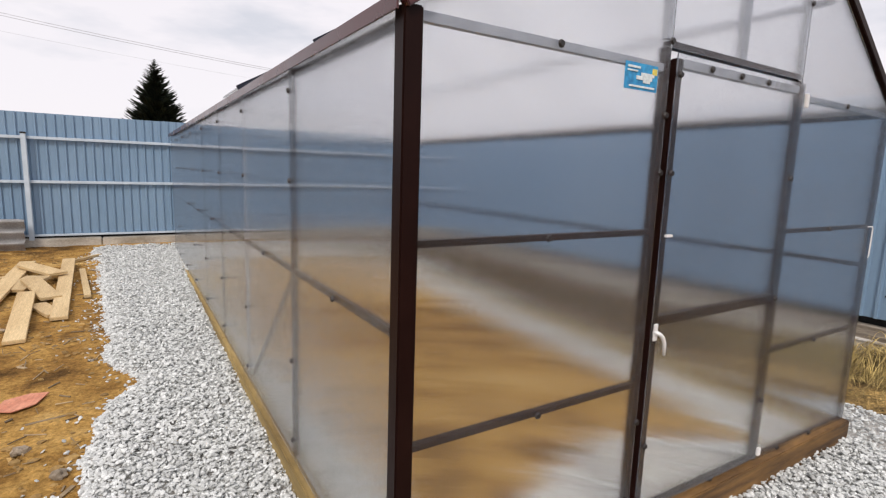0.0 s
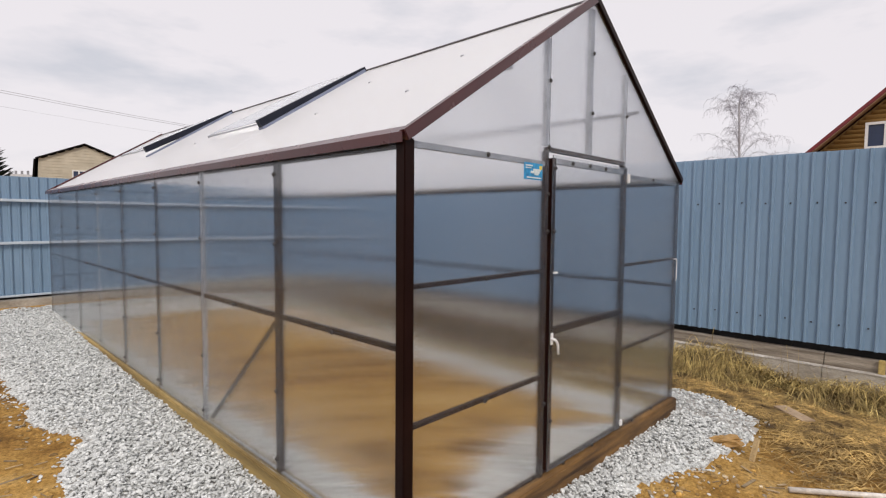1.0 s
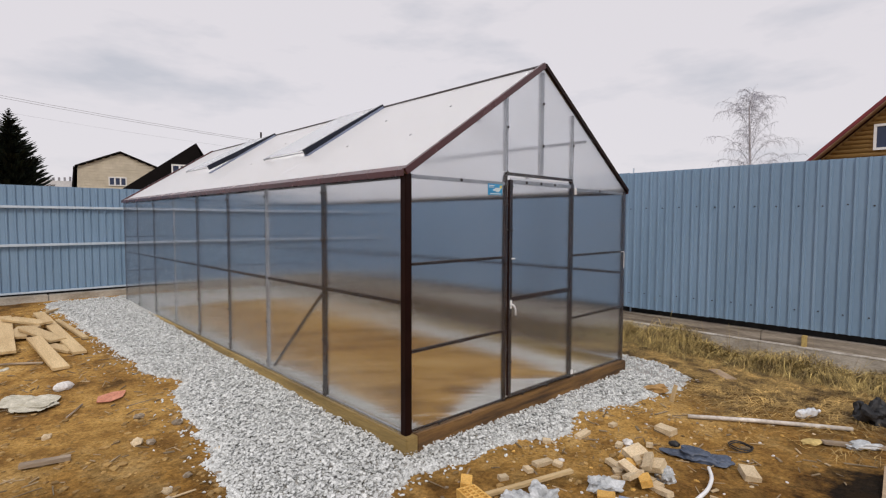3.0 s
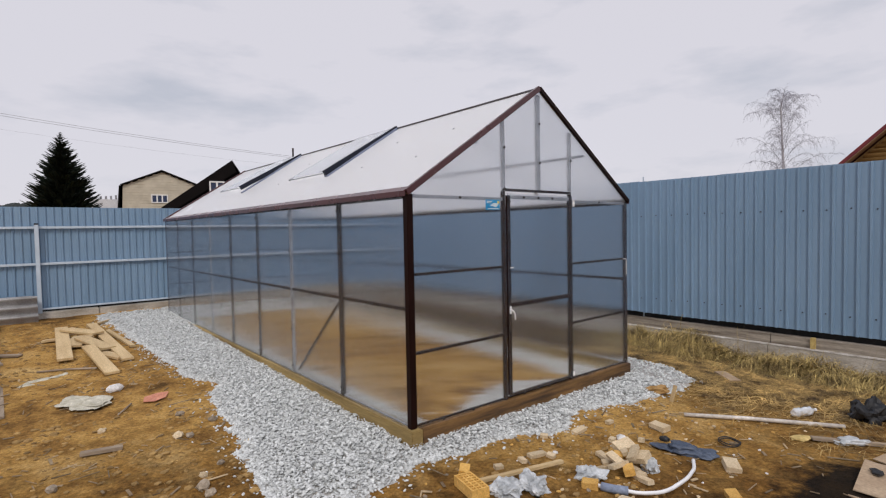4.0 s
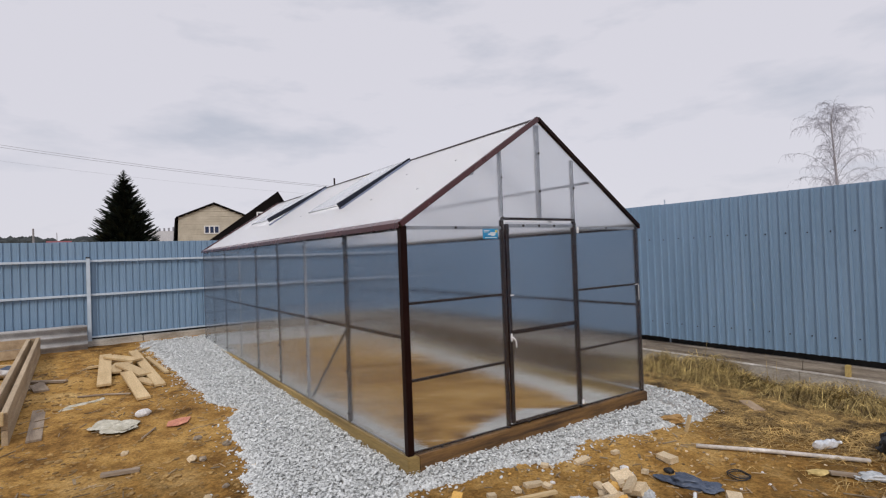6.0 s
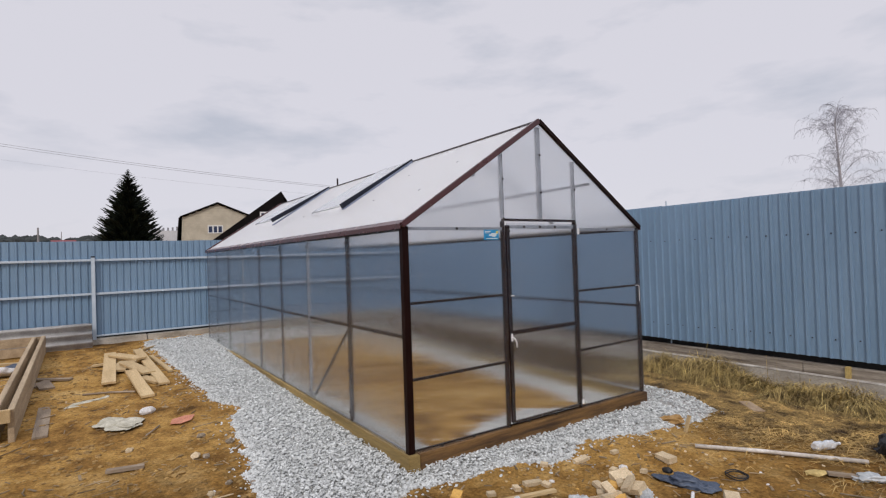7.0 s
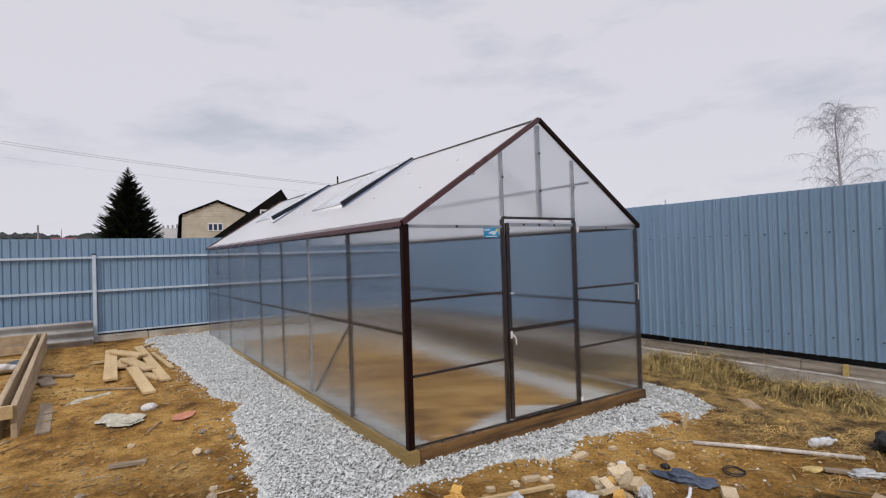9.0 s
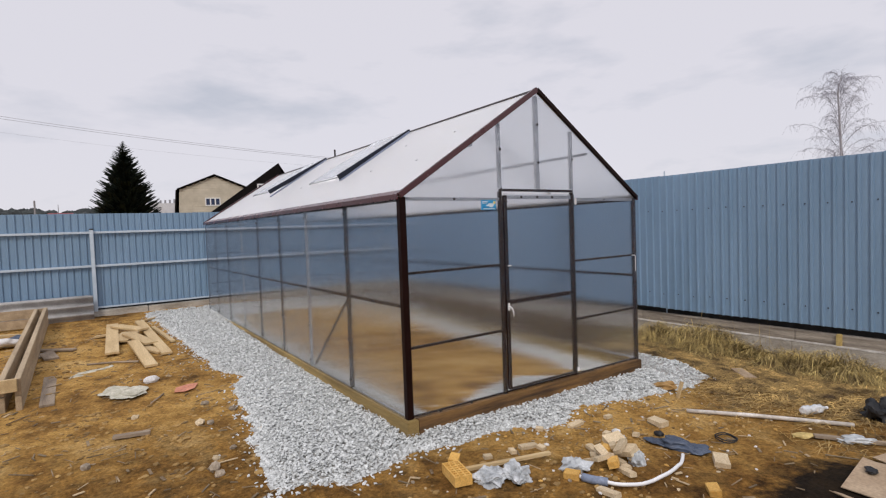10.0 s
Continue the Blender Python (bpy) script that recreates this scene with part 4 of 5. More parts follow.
def build_birch():
    rng = random.Random(11)
    d = 34.0
    t = thing("birch_tree", "bare grey birch with fine hanging twigs", "tree", at=Matrix.Translation(out_at(73.8, d)))
    top = rise(12.9, d)
    part("trunk", tube([(0, 0, 0), (0.1, 0.1, 4), (0.0, 0.25, 8), (0.1, 0.1, top - 0.4)], [0.10, 0.075, 0.035, 0.008], 8), M_BIRCH, t)
    vs, fs = [], []

    def twig(p, q, r):
        d_ = (q - p)
        s = d_.cross(Vector((0.3, 0.9, 0.2))).normalized() * r
        u = d_.cross(s).normalized() * r
        n = len(vs)
        vs.extend([p + s, p - s * 0.5 + u, p - s * 0.5 - u, q + s * 0.6, q - s * 0.3 + u * 0.6, q - s * 0.3 - u * 0.6])
        fs.extend([(n, n + 1, n + 4, n + 3), (n + 1, n + 2, n + 5, n + 4), (n + 2, n, n + 3, n + 5)])

    def hang(c, e, steps, r):
        """A drooping twig that bends down step by step, with a few side shoots."""
        for h in range(steps):
            f = c + e * rng.uniform(0.07, 0.13)
            twig(c, f, r * (1 - 0.6 * h / steps))
            if rng.random() < 0.65:
                side = (e + Vector((rng.uniform(-1, 1), rng.uniform(-1, 1), rng.uniform(-1.1, 0.1)))).normalized()
                twig(c, c + side * rng.uniform(0.06, 0.17), r * 0.6)
            e = (e + Vector((rng.uniform(-.25, .25), rng.uniform(-.25, .25), -0.42))).normalized()
            c = f

    # limbs rise off the trunk, bow over and end in hanging sprays
    for i in range(44):
        k = (i + rng.random()) / 44
        z = 2.6 + (top - 3.3) * k
        a = i * 2.4 + rng.uniform(-0.7, 0.7)
        ln = (1.75 * (1 - k ** 3) + 0.45) * rng.uniform(0.6, 1.2)
        p = Vector((0.05, 0.15, z))
        dr = Vector((math.cos(a), math.sin(a), rng.uniform(1.0, 2.2))).normalized()
        steps = 9
        for j in range(steps):
            q = p + dr * ln / steps * 1.35
            twig(p, q, 0.016 * (1 - 0.85 * j / steps) * (1.15 - 0.6 * k))
            dr = (dr + Vector((rng.uniform(-.2, .2), rng.uniform(-.2, .2), -0.03 - 0.04 * j))).normalized()
            for m in range(2 if j < 3 else 5):
                b = rng.uniform(0, math.tau)
                e = (dr * 0.5 + Vector((math.cos(b), math.sin(b), rng.uniform(-0.1, 1.0)))).normalized()
                hang(p.lerp(q, rng.random()), e, rng.randint(3, 8), 0.0050)
            p = q
    for i in range(16):
        hang(Vector((0.08, 0.12, top - 0.4 - 0.06 * i)), Vector((rng.uniform(-1, 1), rng.uniform(-1, 1), 1.3)).normalized(), 5, 0.005)
    me = bpy.data.meshes.new("crown")
    me.from_pydata([v[:] for v in vs], [], fs)
    me.materials.append(M_TWIG)
    part("crown", me, None, t)


def build_distance():
    rng = random.Random(2)
    # wooded skyline, one low belt of many crowns
    vs, fs = [], []
    for i in range(4200):
        az = rng.uniform(-60, 4) if i % 5 else rng.uniform(4, 115)
        d = rng.uniform(260, 330)
        x, y, _ = out_at(az, d)
        h = rng.uniform(0.86, 1.0) * (17.2 + 2.0 * noise.noise((az * 0.35, 0, 0)) + 1.2 * noise.noise((az * 1.7, 3, 0))) * d / 300 * (1.0 if az < 3 else 0.62)
        r = rng.uniform(1.2, 2.6)
        n = len(vs)
        vs.append((x, y, h))
        for k in range(6):
            a = k * math.tau / 6 + rng.random()
            vs.append((x + r * math.cos(a), y + r * math.sin(a), h * rng.uniform(0.84, 0.96)))
        for k in range(6):
            vs.append((x + r * 0.9 * math.cos(k * math.tau / 6), y + r * 0.9 * math.sin(k * math.tau / 6), 0))
        for k in range(6):
            fs.append((n, n + 1 + k, n + 1 + (k + 1) % 6))
            fs.append((n + 1 + k, n + 7 + k, n + 7 + (k + 1) % 6, n + 1 + (k + 1) % 6))
    me = bpy.data.meshes.new("woods")
    me.from_pydata(vs, [], fs)
    me.materials.append(M_WOODS)
    solo("woods", me, None, "dark band of distant woods along the skyline", "woods", kind="stuff")
    # pale works building with rooftop stacks
    d = 150.0
    b = thing("building", "pale flat-roofed works building far behind the spruce", "building")
    a, c = Vector(out_at(5.4, d)), Vector(out_at(7.95, d))
    ax = (c - a).normalized()
    bk = Vector((-ax.y, ax.x, 0))
    h = rise(3.45, d)
    part("wall", prism([a, c, c + Vector((0, 0, h)), a + Vector((0, 0, h))], bk * 12), M_FARWALL, b)
    for k in range(6):
        p = a + ax * (0.8 + k * 1.05)
        part("stack", bar(p + bk + Vector((0, 0, h)), p + bk + Vector((0, 0, h + rng.uniform(0.5, 1.1))), 0.4, 0.4, (0, 1, 0)), M_ROOFGREY, b)
    # pole and roof on the skyline
    d = 190.0
    p = Vector(out_at(-3.25, d))
    solo("mast", tube([p, p + Vector((0, 0, rise(3.7, d)))], [0.35, 0.25], 6), M_ROOFGREY, "thin grey mast on the skyline", "mast")
    p = Vector(out_at(-1.6, d))
    solo("mast", tube([p, p + Vector((0, 0, rise(3.35, d)))], [0.15, 0.1], 6), M_ROOFGREY, "thin grey mast on the skyline", "mast")
    d = 170.0
    a, c = Vector(out_at(-2.4, d)), Vector(out_at(-0.5, d))
    hs = thing("house", "distant house with a dull red roof", "house")
    z = rise(2.15, d)
    ax = (c - a).normalized()
    bk = Vector((-ax.y, ax.x, 0))
    part("wall", prism([a, c, c + Vector((0, 0, z)), a + Vector((0, 0, z))], bk * 7), M_ROOFGREY, hs)
    part("roof", prism([a - bk * 0.4 + Vector((0, 0, z)), a + bk * 3.5 + Vector((0, 0, z + 1.5)), a + bk * 7.4 + Vector((0, 0, z))], c - a), M_REDROOF, hs)
    # flue pipe behind the greenhouse and a stub behind the long fence
    p = Vector(out_at(23.75, 42.0))
    solo("flue_pipe", tube([p, p + Vector((0, 0, rise(8.98, 42.0)))], 0.07, 8), M_BROWN, "thin dark flue pipe standing behind the roof", "pipe")
    p = Vector((LONG_X + 0.12, 1.0, 0))
    solo("stub_post", tube([p, p + Vector((0, 0, 2.36))], 0.012, 6), M_RAIL, "thin rod rising above the fence", "rod")
    # overhead lines
    for k, dz in enumerate((0.0, 0.16, 1.1)):
        a, c = Vector(out_at(-30, 46, rise(12.6, 46) - dz)), Vector(out_at(38, 40, rise(6.7, 40) - dz * 0.5))
        pts = [a.lerp(c, i / 16) - Vector((0, 0, 1.05 * (1 - (i / 8 - 1) ** 2))) for i in range(17)]
        solo("overhead_line", tube(pts, 0.008 if k < 2 else 0.003, 5), M_WIRE, "thin sagging overhead power line", "wire", "overhead lines")


build_yellow_house()
build_dark_house()
build_log_house()
build_spruce()
build_birch()
build_distance()


# ---- loose things on the left ----
def rest(x, y, up=0.0, rz=0.0, rx=0.0, ry=0.0):
    return pose(x, y, ground_z(x, y) + up, rx, ry, rz)


def build_planks():
    # ends of each board on the plan, its width, the lift of its two ends
    rows = (
        ((-1.65, 6.6), (-1.74, 4.6), 0.16, 0.10, 0.05), ((-1.26, 6.75), (-1.15, 4.2), 0.13, 0.085, 0.03),
        ((-1.47, 5.05), (-1.38, 3.68), 0.14, 0.075, 0.025), ((-1.62, 6.25), (-1.28, 5.75), 0.19, 0.125, 0.10),
        ((-1.63, 5.3), (-1.45, 5.75), 0.24, 0.05, 0.085), ((-1.50, 5.55), (-1.26, 4.85), 0.17, 0.105, 0.05),
        ((-1.10, 6.3), (-0.98, 4.95), 0.06, 0.03, 0.02), ((-1.36, 4.75), (-1.18, 4.35), 0.14, 0.02, 0.02),
        ((-1.9, 6.1), (-1.6, 6.0), 0.1, 0.02, 0.05), ((-1.3, 6.9), (-0.95, 7.35), 0.05, 0.03, 0.025),
    )
    for (xa, ya), (xb, yb), w, la, lb in rows:
        mid = ((xa + xb) / 2, (ya + yb) / 2)
        o = Vector((mid[0], mid[1], ground_z(*mid)))
        bm = bar(Vector((xa, ya, ground_z(xa, ya) + la)) - o, Vector((xb, yb, ground_z(xb, yb) + lb)) - o, w, 0.03, bev=0.003)
        solo("plank", bm, M_PLANK, "fresh pale offcut plank in a loose pile", "plank", "pile of planks", at=Matrix.Translation(o))


def build_bed():
    b = thing("garden_bed", "raised bed frame of new sawn timber with double boards", "garden bed")
    z = 0.30
    for x, h in ((-2.55, 0.16), (-2.675, 0.14)):
        part("side_board", bar((x, 2.85, z - 0.02), (x - 0.01, 7.75, z + 0.13), 0.05, h, bev=0.004), M_BEDWOOD, b)
        part("side_board", bar((x, 2.85, z - 0.175), (x - 0.01, 7.75, z - 0.025), 0.05, 0.145, bev=0.004), M_BEDWOOD, b)
    part("spacer", bar((-2.71, 2.82, z + 0.01), (-2.55, 2.82, z + 0.01), 0.05, 0.12, bev=0.004), M_PLANK, b)
    part("end_board", bar((-4.6, 7.78, z + 0.12), (-2.53, 7.78, z + 0.12), 0.05, 0.15, bev=0.004), M_BEDWOOD, b)
    part("end_board", bar((-4.6, 7.78, z - 0.04), (-2.53, 7.78, z - 0.04), 0.05, 0.15, bev=0.004), M_BEDWOOD, b)
    part("side_board", bar((-4.6, 2.6, z), (-4.6, 7.75, z + 0.06), 0.05, 0.3, bev=0.004), M_BEDWOOD, b)
    solo("white_bundle", lump(0.30, 0.15, 0.09, 3, 3, 0.5), M_CHALK, "crumpled white film lying in the bed", "plastic film", at=rest(-3.08, 6.2, 0.07, 20), smooth=True)
    solo("dark_bundle", lump(0.14, 0.12, 0.08, 5, 3), M_BAG, "crumpled dark cloth lying in the bed", "cloth", at=rest(-2.84, 6.45, 0.06, 0), smooth=True)
    solo("plank", bar((0, -0.5, 0), (0, 0.5, 0), 0.1, 0.03, bev=0.003), M_PLANK, "short board lying in the bed", "plank", at=rest(-3.2, 7.1, 0.06, 62))


def build_slates():
    for k in range(3):
        bm = bmesh.new()
        n, ln, w = 48, 1.75 - 0.06 * k, 0.58
        rows = []
        for off in (0.0, 0.007):
            for x in (0.0, ln):
                rows.append([bm.verts.new((x, i / n * w, off + 0.052 * math.sin(i / n * math.tau * 3.5))) for i in range(n + 1)])
        for i in range(n):
            bm.faces.new((rows[0][i + 1], rows[0][i], rows[1][i], rows[1][i + 1]))
            bm.faces.new((rows[3][i + 1], rows[3][i], rows[2][i], rows[2][i + 1]))
            bm.faces.new((rows[0][i], rows[0][i + 1], rows[2][i + 1], rows[2][i]))
            bm.faces.new((rows[1][i + 1], rows[1][i], rows[3][i], rows[3][i + 1]))
        for i in (0, -1):
            bm.faces.new((rows[0][i], rows[1][i], rows[3][i], rows[2][i]))
        bmesh.ops.recalc_face_normals(bm, faces=bm.faces)
        solo("corrugated_sheet", bm, M_SLATE, "grey corrugated fibre-cement sheet leaning on the fence", "roofing sheet", "stack of roofing sheets",
             at=pose(-3.62 + 0.02 * k, 8.02 + 0.06 * k, 0.07, 66, 0, 0), smooth=True)


def build_left_scraps():
    solo("white_stone", lump(0.085, 0.05, 0.045, 1, 2), M_CHALK, "white stone lying on the soil", "stone", at=rest(-1.45, 3.02, 0.025, 20))
    solo("red_scrap", prism([(-0.12, -0.05, 0), (-0.02, -0.08, 0.004), (0.08, -0.03, 0.004), (0.12, 0.06, 0.012), (0.02, 0.07, 0.010), (-0.10, 0.04, 0.003)], (0, 0, 0.006)), M_REDCLAY, "flat red scrap lying on the soil", "scrap", at=rest(-1.18, 2.50, 0.010, -6, 2, 1) @ Matrix.Diagonal((0.95, 1.45, 1.0, 1.0)))
    bm = lump(0.20, 0.33, 0.012, 27, 5, 0.6)
    for v in bm.verts:
        v.co.z += 0.022 * abs(noise.noise((v.co.x * 42, v.co.y * 8, 2.0))) + 0.008 * abs(noise.noise(v.co * 46)) - 0.004
        v.co.z = max(v.co.z, -0.008)
    solo("sack", bm, M_SACK, "muddy crumpled woven sack lying flat", "sack", at=rest(-1.72, 2.78, 0.012, 32) @ Matrix.Diagonal((0.78, 0.74, 1.0, 1.0)), smooth=True)
    solo("stick", tube([(0, -0.15, 0), (0.01, 0, 0.006), (0, 0.15, 0)], 0.007, 6), M_OLDWOOD, "thin dry stick on the soil", "stick", at=rest(-1.46, 2.36, 0.010, -28))
    solo("stick", tube([(0, -0.3, 0), (0.02, 0, 0.006), (0, 0.3, 0)], 0.012, 6), M_OLDWOOD, "thin dry stick on the soil", "stick", at=rest(-1.75, 4.2, 0.012, 62))
    for x, y, s, k in ((-0.93, 1.6, 0.05, 3), (-1.11, 1.92, 0.05, 4), (-1.24, 1.40, 0.06, 5), (-1.17, 1.36, 0.045, 6), (-1.75, 1.46, 0.05, 8), (-1.31, 0.47, 0.06, 9), (-1.27, 0.62, 0.04, 10), (-1.13, 0.72, 0.035, 12), (-0.86, 0.95, 0.035, 15), (-1.3, 0.36, 0.05, 16), (-0.98, 0.62, 0.03, 18), (-1.68, 1.94, 0.045, 20), (-2.05, 1.05, 0.05, 21)):
        solo("stone", lump(s * 0.8, s * 0.6, s * 0.5, k, 2, 0.5), M_STONE if k % 5 else M_PALEBRICK, "small rough stone on the soil", "stone", "stones on the soil", at=rest(x, y, s * 0.25, k * 47))
    for x, y, t, ln, w in ((-2.42, 5.15, 10, 0.42, 0.16), (-2.36, 5.5, 60, 0.5, 0.1), (-2.46, 5.35, -30, 0.4, 0.1), (-1.74, 1.44, 80, 0.26, 0.06)):
        solo("board_offcut", bar((0, -ln / 2, 0), (0, ln / 2, 0), w, 0.025, bev=0.003), M_OLDWOOD, "weathered grey board offcut on the soil", "board", "board offcuts", at=rest(x, y, 0.022, t, 2, 1))
    # added pale board, standing in for a light upright reflection beside the bed
    solo("board_offcut", bar((0, -0.95, 0), (0, 0.95, 0), 0.12, 0.022, bev=0.003), M_OLDWOOD, "pale board added for a reflected streak on the soil", "board", "board offcuts", at=rest(-2.36, 3.75, -0.004, 1))
    for x, y, a, b, t in ((-2.02, 3.98, 0.17, 0.05, 24), (-1.82, 4.06, 0.10, 0.045, 40), (-2.14, 3.84, 0.09, 0.03, -10)):
        bm = lump(a, b, 0.012, 31 + t, 3, 0.6)
        for v in bm.verts:
            v.co += 0.012 * Vector(noise.noise_vector(v.co * 21 + Vector((t, 0, 0))))
        solo("film_scrap", bm, M_SACK, "dirty plastic film trodden into the soil", "plastic film", "trodden film", at=rest(x, y, -0.002, t), smooth=True)


# ---- rubble before the gable ----
def brick_mesh(name, material, size=(0.25, 0.12, 0.065), holes=False):
    x, y, z = size
    bm = bmesh.new()
    if not holes:
        beam(bm, (-x / 2, 0, z / 2), (x / 2, 0, z / 2), y, z, bev=0.0015)
        bmesh.ops.subdivide_edges(bm, edges=[e for e in bm.edges if e.calc_length() > 0.03], cuts=2, use_grid_fill=True)
        for v in bm.verts:
            v.co += 0.0035 * Vector(noise.noise_vector(v.co * 22 + Vector((x * 90, y * 70, 0))))
    else:
        n, m = 7, 3
        web = 0.011
        beam(bm, (-x / 2, -y / 2 + web / 2, z / 2), (x / 2, -y / 2 + web / 2, z / 2), web, z)
        beam(bm, (-x / 2, y / 2 - web / 2, z / 2), (x / 2, y / 2 - web / 2, z / 2), web, z)
        for i in range(n + 1):
            px = -x / 2 + web / 2 + i * (x - web) / n
            beam(bm, (px, -y / 2 + web, z / 2), (px, y / 2 - web, z / 2), web, z - 0.0006)
        for j in range(1, m):
            py = -y / 2 + web / 2 + j * (y - web) / m
            beam(bm, (-x / 2 + web, py, z / 2 - 0.0005), (x / 2 - web, py, z / 2 - 0.0005), web, z - 0.002)
        beam(bm, (-x / 2 + web, 0, 0.008), (x / 2 - web, 0, 0.008), y - 2 * web, 0.012)
    return as_mesh(name, bm, material)


def build_rubble():
    full = brick_mesh("hollow_brick", M_BRICK, holes=True)
    half = [brick_mesh("brick_half", M_BRICK, (0.10, 0.07, 0.045)), brick_mesh("brick_half", M_PALEBRICK, (0.14, 0.095, 0.045)), brick_mesh("brick_half", M_PALEBRICK, (0.06, 0.045, 0.028)), brick_mesh("brick_half", M_PALEBRICK, (0.15, 0.055, 0.028))]
    solo("hollow_brick", full, None, "yellow hollow brick with rows of holes", "brick", at=rest(-0.05, -0.68, 0.01, 74, 0, 3))
    rng = random.Random(8)
    loose = ((0.08, -0.47, 0), (0.97, -0.44, 2), (1.28, -0.55, 3), (1.85, -0.94, 1), (1.55, -1.60, 1), (1.10, -1.78, 0), (0.50, -0.62, 2), (1.50, -0.97, 2), (1.33, -0.82, 2),
             (0.55, -1.14, 0), (0.55, -1.42, 3), (0.72, -0.70, 2), (0.66, -0.62, 3), (1.62, -0.62, 2), (0.30, -0.58, 2))
    heap = ((1.10, -0.99, 1, 0.06), (0.95, -1.03, 0, 0.03), (0.80, -1.13, 3, 0.05), (0.82, -1.20, 0, 0.03), (1.02, -1.16, 1, 0.05), (0.92, -1.13, 3, 0.01), (0.99, -1.07, 2, 0.07), (0.88, -0.98, 2, 0.0), (1.12, -1.12, 2, 0.0), (0.90, -1.24, 2, 0.0), (1.05, -1.05, 0, 0.0), (1.0, -1.22, 2, 0.02), (0.86, -1.07, 3, 0.06), (1.08, -1.20, 3, 0.02), (0.94, -0.94, 3, 0.01), (0.98, -1.14, 3, 0.09), (1.16, -1.02, 2, 0.0), (0.78, -1.02, 2, 0.0), (1.14, -0.92, 0, 0.0), (0.84, -1.28, 3, 0.0))
    for x, y, k in loose:
        solo("brick_piece", half[k], None, "broken pale yellow brick piece on the soil", "brick", "brick rubble",
             at=rest(x, y, 0.0, rng.uniform(0, 180), rng.uniform(-8, 8), rng.uniform(-8, 8)))
    for x, y, k, up in heap:
        solo("brick_piece", half[k], None, "broken yellow brick piece in a small heap", "brick", "brick rubble",
             at=rest(x + 0.05, y - 0.03, up, rng.uniform(0, 180), rng.uniform(-24, 24), rng.uniform(-18, 18)))
    for i in range(170):
        x, y, s = rng.uniform(-0.3, 2.7), rng.uniform(-1.8, -0.36), rng.uniform(0.005, 0.020) * (1.5 if i % 9 == 0 else 1.0)
        if abs(x - 1.46) < 0.2 and -1.55 < y < -1.05:
            continue
        solo("rubble_chip", lump(s, s * 0.7, s * 0.5, i, 1, 0.4), (M_PALEBRICK, M_CHALK, M_BRICK, M_STONE, M_PLANK)[i % 5], "small chip of brick or stone", "chip", "chips of rubble", at=rest(x, y, s * 0.15, i * 37))
    solo("white_stone", lump(0.05, 0.034, 0.022, 3, 2, 0.5), M_CHALK, "white stone among the rubble", "stone", at=rest(1.42, -0.84, 0.012, 40))
    film = ((0.12, 0.09, 0.04, 2, 0.14, -0.82, 10), (0.10, 0.08, 0.055, 7, 0.27, -0.90, 70), (0.07, 0.045, 0.05, 9, 1.08, -1.26, 30), (0.09, 0.06, 0.045, 12, 1.28, -0.95, 0), (0.09, 0.08, 0.04, 13, 0.66, -1.07, 0))
    for sx_, sy_, sz_, k, x, y, t in film:
        bm = lump(sx_, sy_, sz_, k, 4, 0.5)
        for v in bm.verts:
            fold = abs(noise.noise(v.co * 17 + Vector((k, 0, 0)))) + 0.5 * abs(noise.noise(v.co * 41 + Vector((0, k, 0))))
            v.co += 0.010 * Vector(noise.noise_vector(v.co * 26 + Vector((k, 0, 0))))
            v.co *= 0.78 + 0.75 * fold
            v.co.z = max(v.co.z, -0.02)
        solo("film_scrap", bm, M_FILM, "crumpled pale plastic film among the rubble", "plastic film", "film scraps", at=rest(x, y, 0.02, t))
    solo("batten", bar((0, -0.33, 0), (0, 0.33, 0), 0.035, 0.02, bev=0.002), M_PLANK, "thin pale wooden batten on the soil", "batten", at=rest(0.34, -0.75, 0.03, 73))
    # dark bag: a flat, folded heap
    bm = lump(0.195, 0.115, 0.05, 17, 5, 0.55)
    for v in bm.verts:
        v.co.y *= 1.0 - 0.45 * math.exp(-((v.co.x - 0.06) / 0.06) ** 2)
        v.co += 0.014 * Vector(noise.noise_vector(v.co * 24)) + 0.006 * Vector(noise.noise_vector(v.co * 60))
    b = solo("rubbish_bag", bm, M_BAG, "dark blue-grey plastic bag twisted in the middle", "bag", at=rest(1.57, -1.29, 0.02, -80) @ Matrix.Diagonal((0.98, 0.82, 0.72, 1.0)), smooth=True)
    part("knot", lump(0.04, 0.035, 0.035, 6, 2), M_BLACK, b).location = (-0.18, 0.07, 0.03)
    # hose bent into an arc with a foam sleeve
    ends = [Vector(p) for p in ((0.56, -1.06), (0.58, -1.24), (0.72, -1.45), (1.00, -1.51), (1.26, -1.47), (1.42, -1.40))]
    pts = []
    for i in range(31):
        u = i / 30 * 5
        k = min(int(u), 4)
        f = u - k
        p0, p1, p2, p3 = ends[max(k - 1, 0)], ends[k], ends[k + 1], ends[min(k + 2, 5)]
        p = 0.5 * (2 * p1 + (p2 - p0) * f + (2 * p0 - 5 * p1 + 4 * p2 - p3) * f * f + (3 * p1 - p0 - 3 * p2 + p3) * f ** 3)
        pts.append((p.x, p.y, 0.0))
    hz = thing("hose", "white plastic hose bent into an arc", "hose")
    part("pipe", tube([(x, y, ground_z(x, y) + 0.025) for x, y, _ in pts], 0.012, 8), M_WHITE, hz, smooth=True)
    part("sleeve", tube([(x, y, ground_z(x, y) + 0.026) for x, y, _ in pts[5:10]], 0.026, 10), M_SLEEVE, hz, "blue-grey foam sleeve", smooth=True)
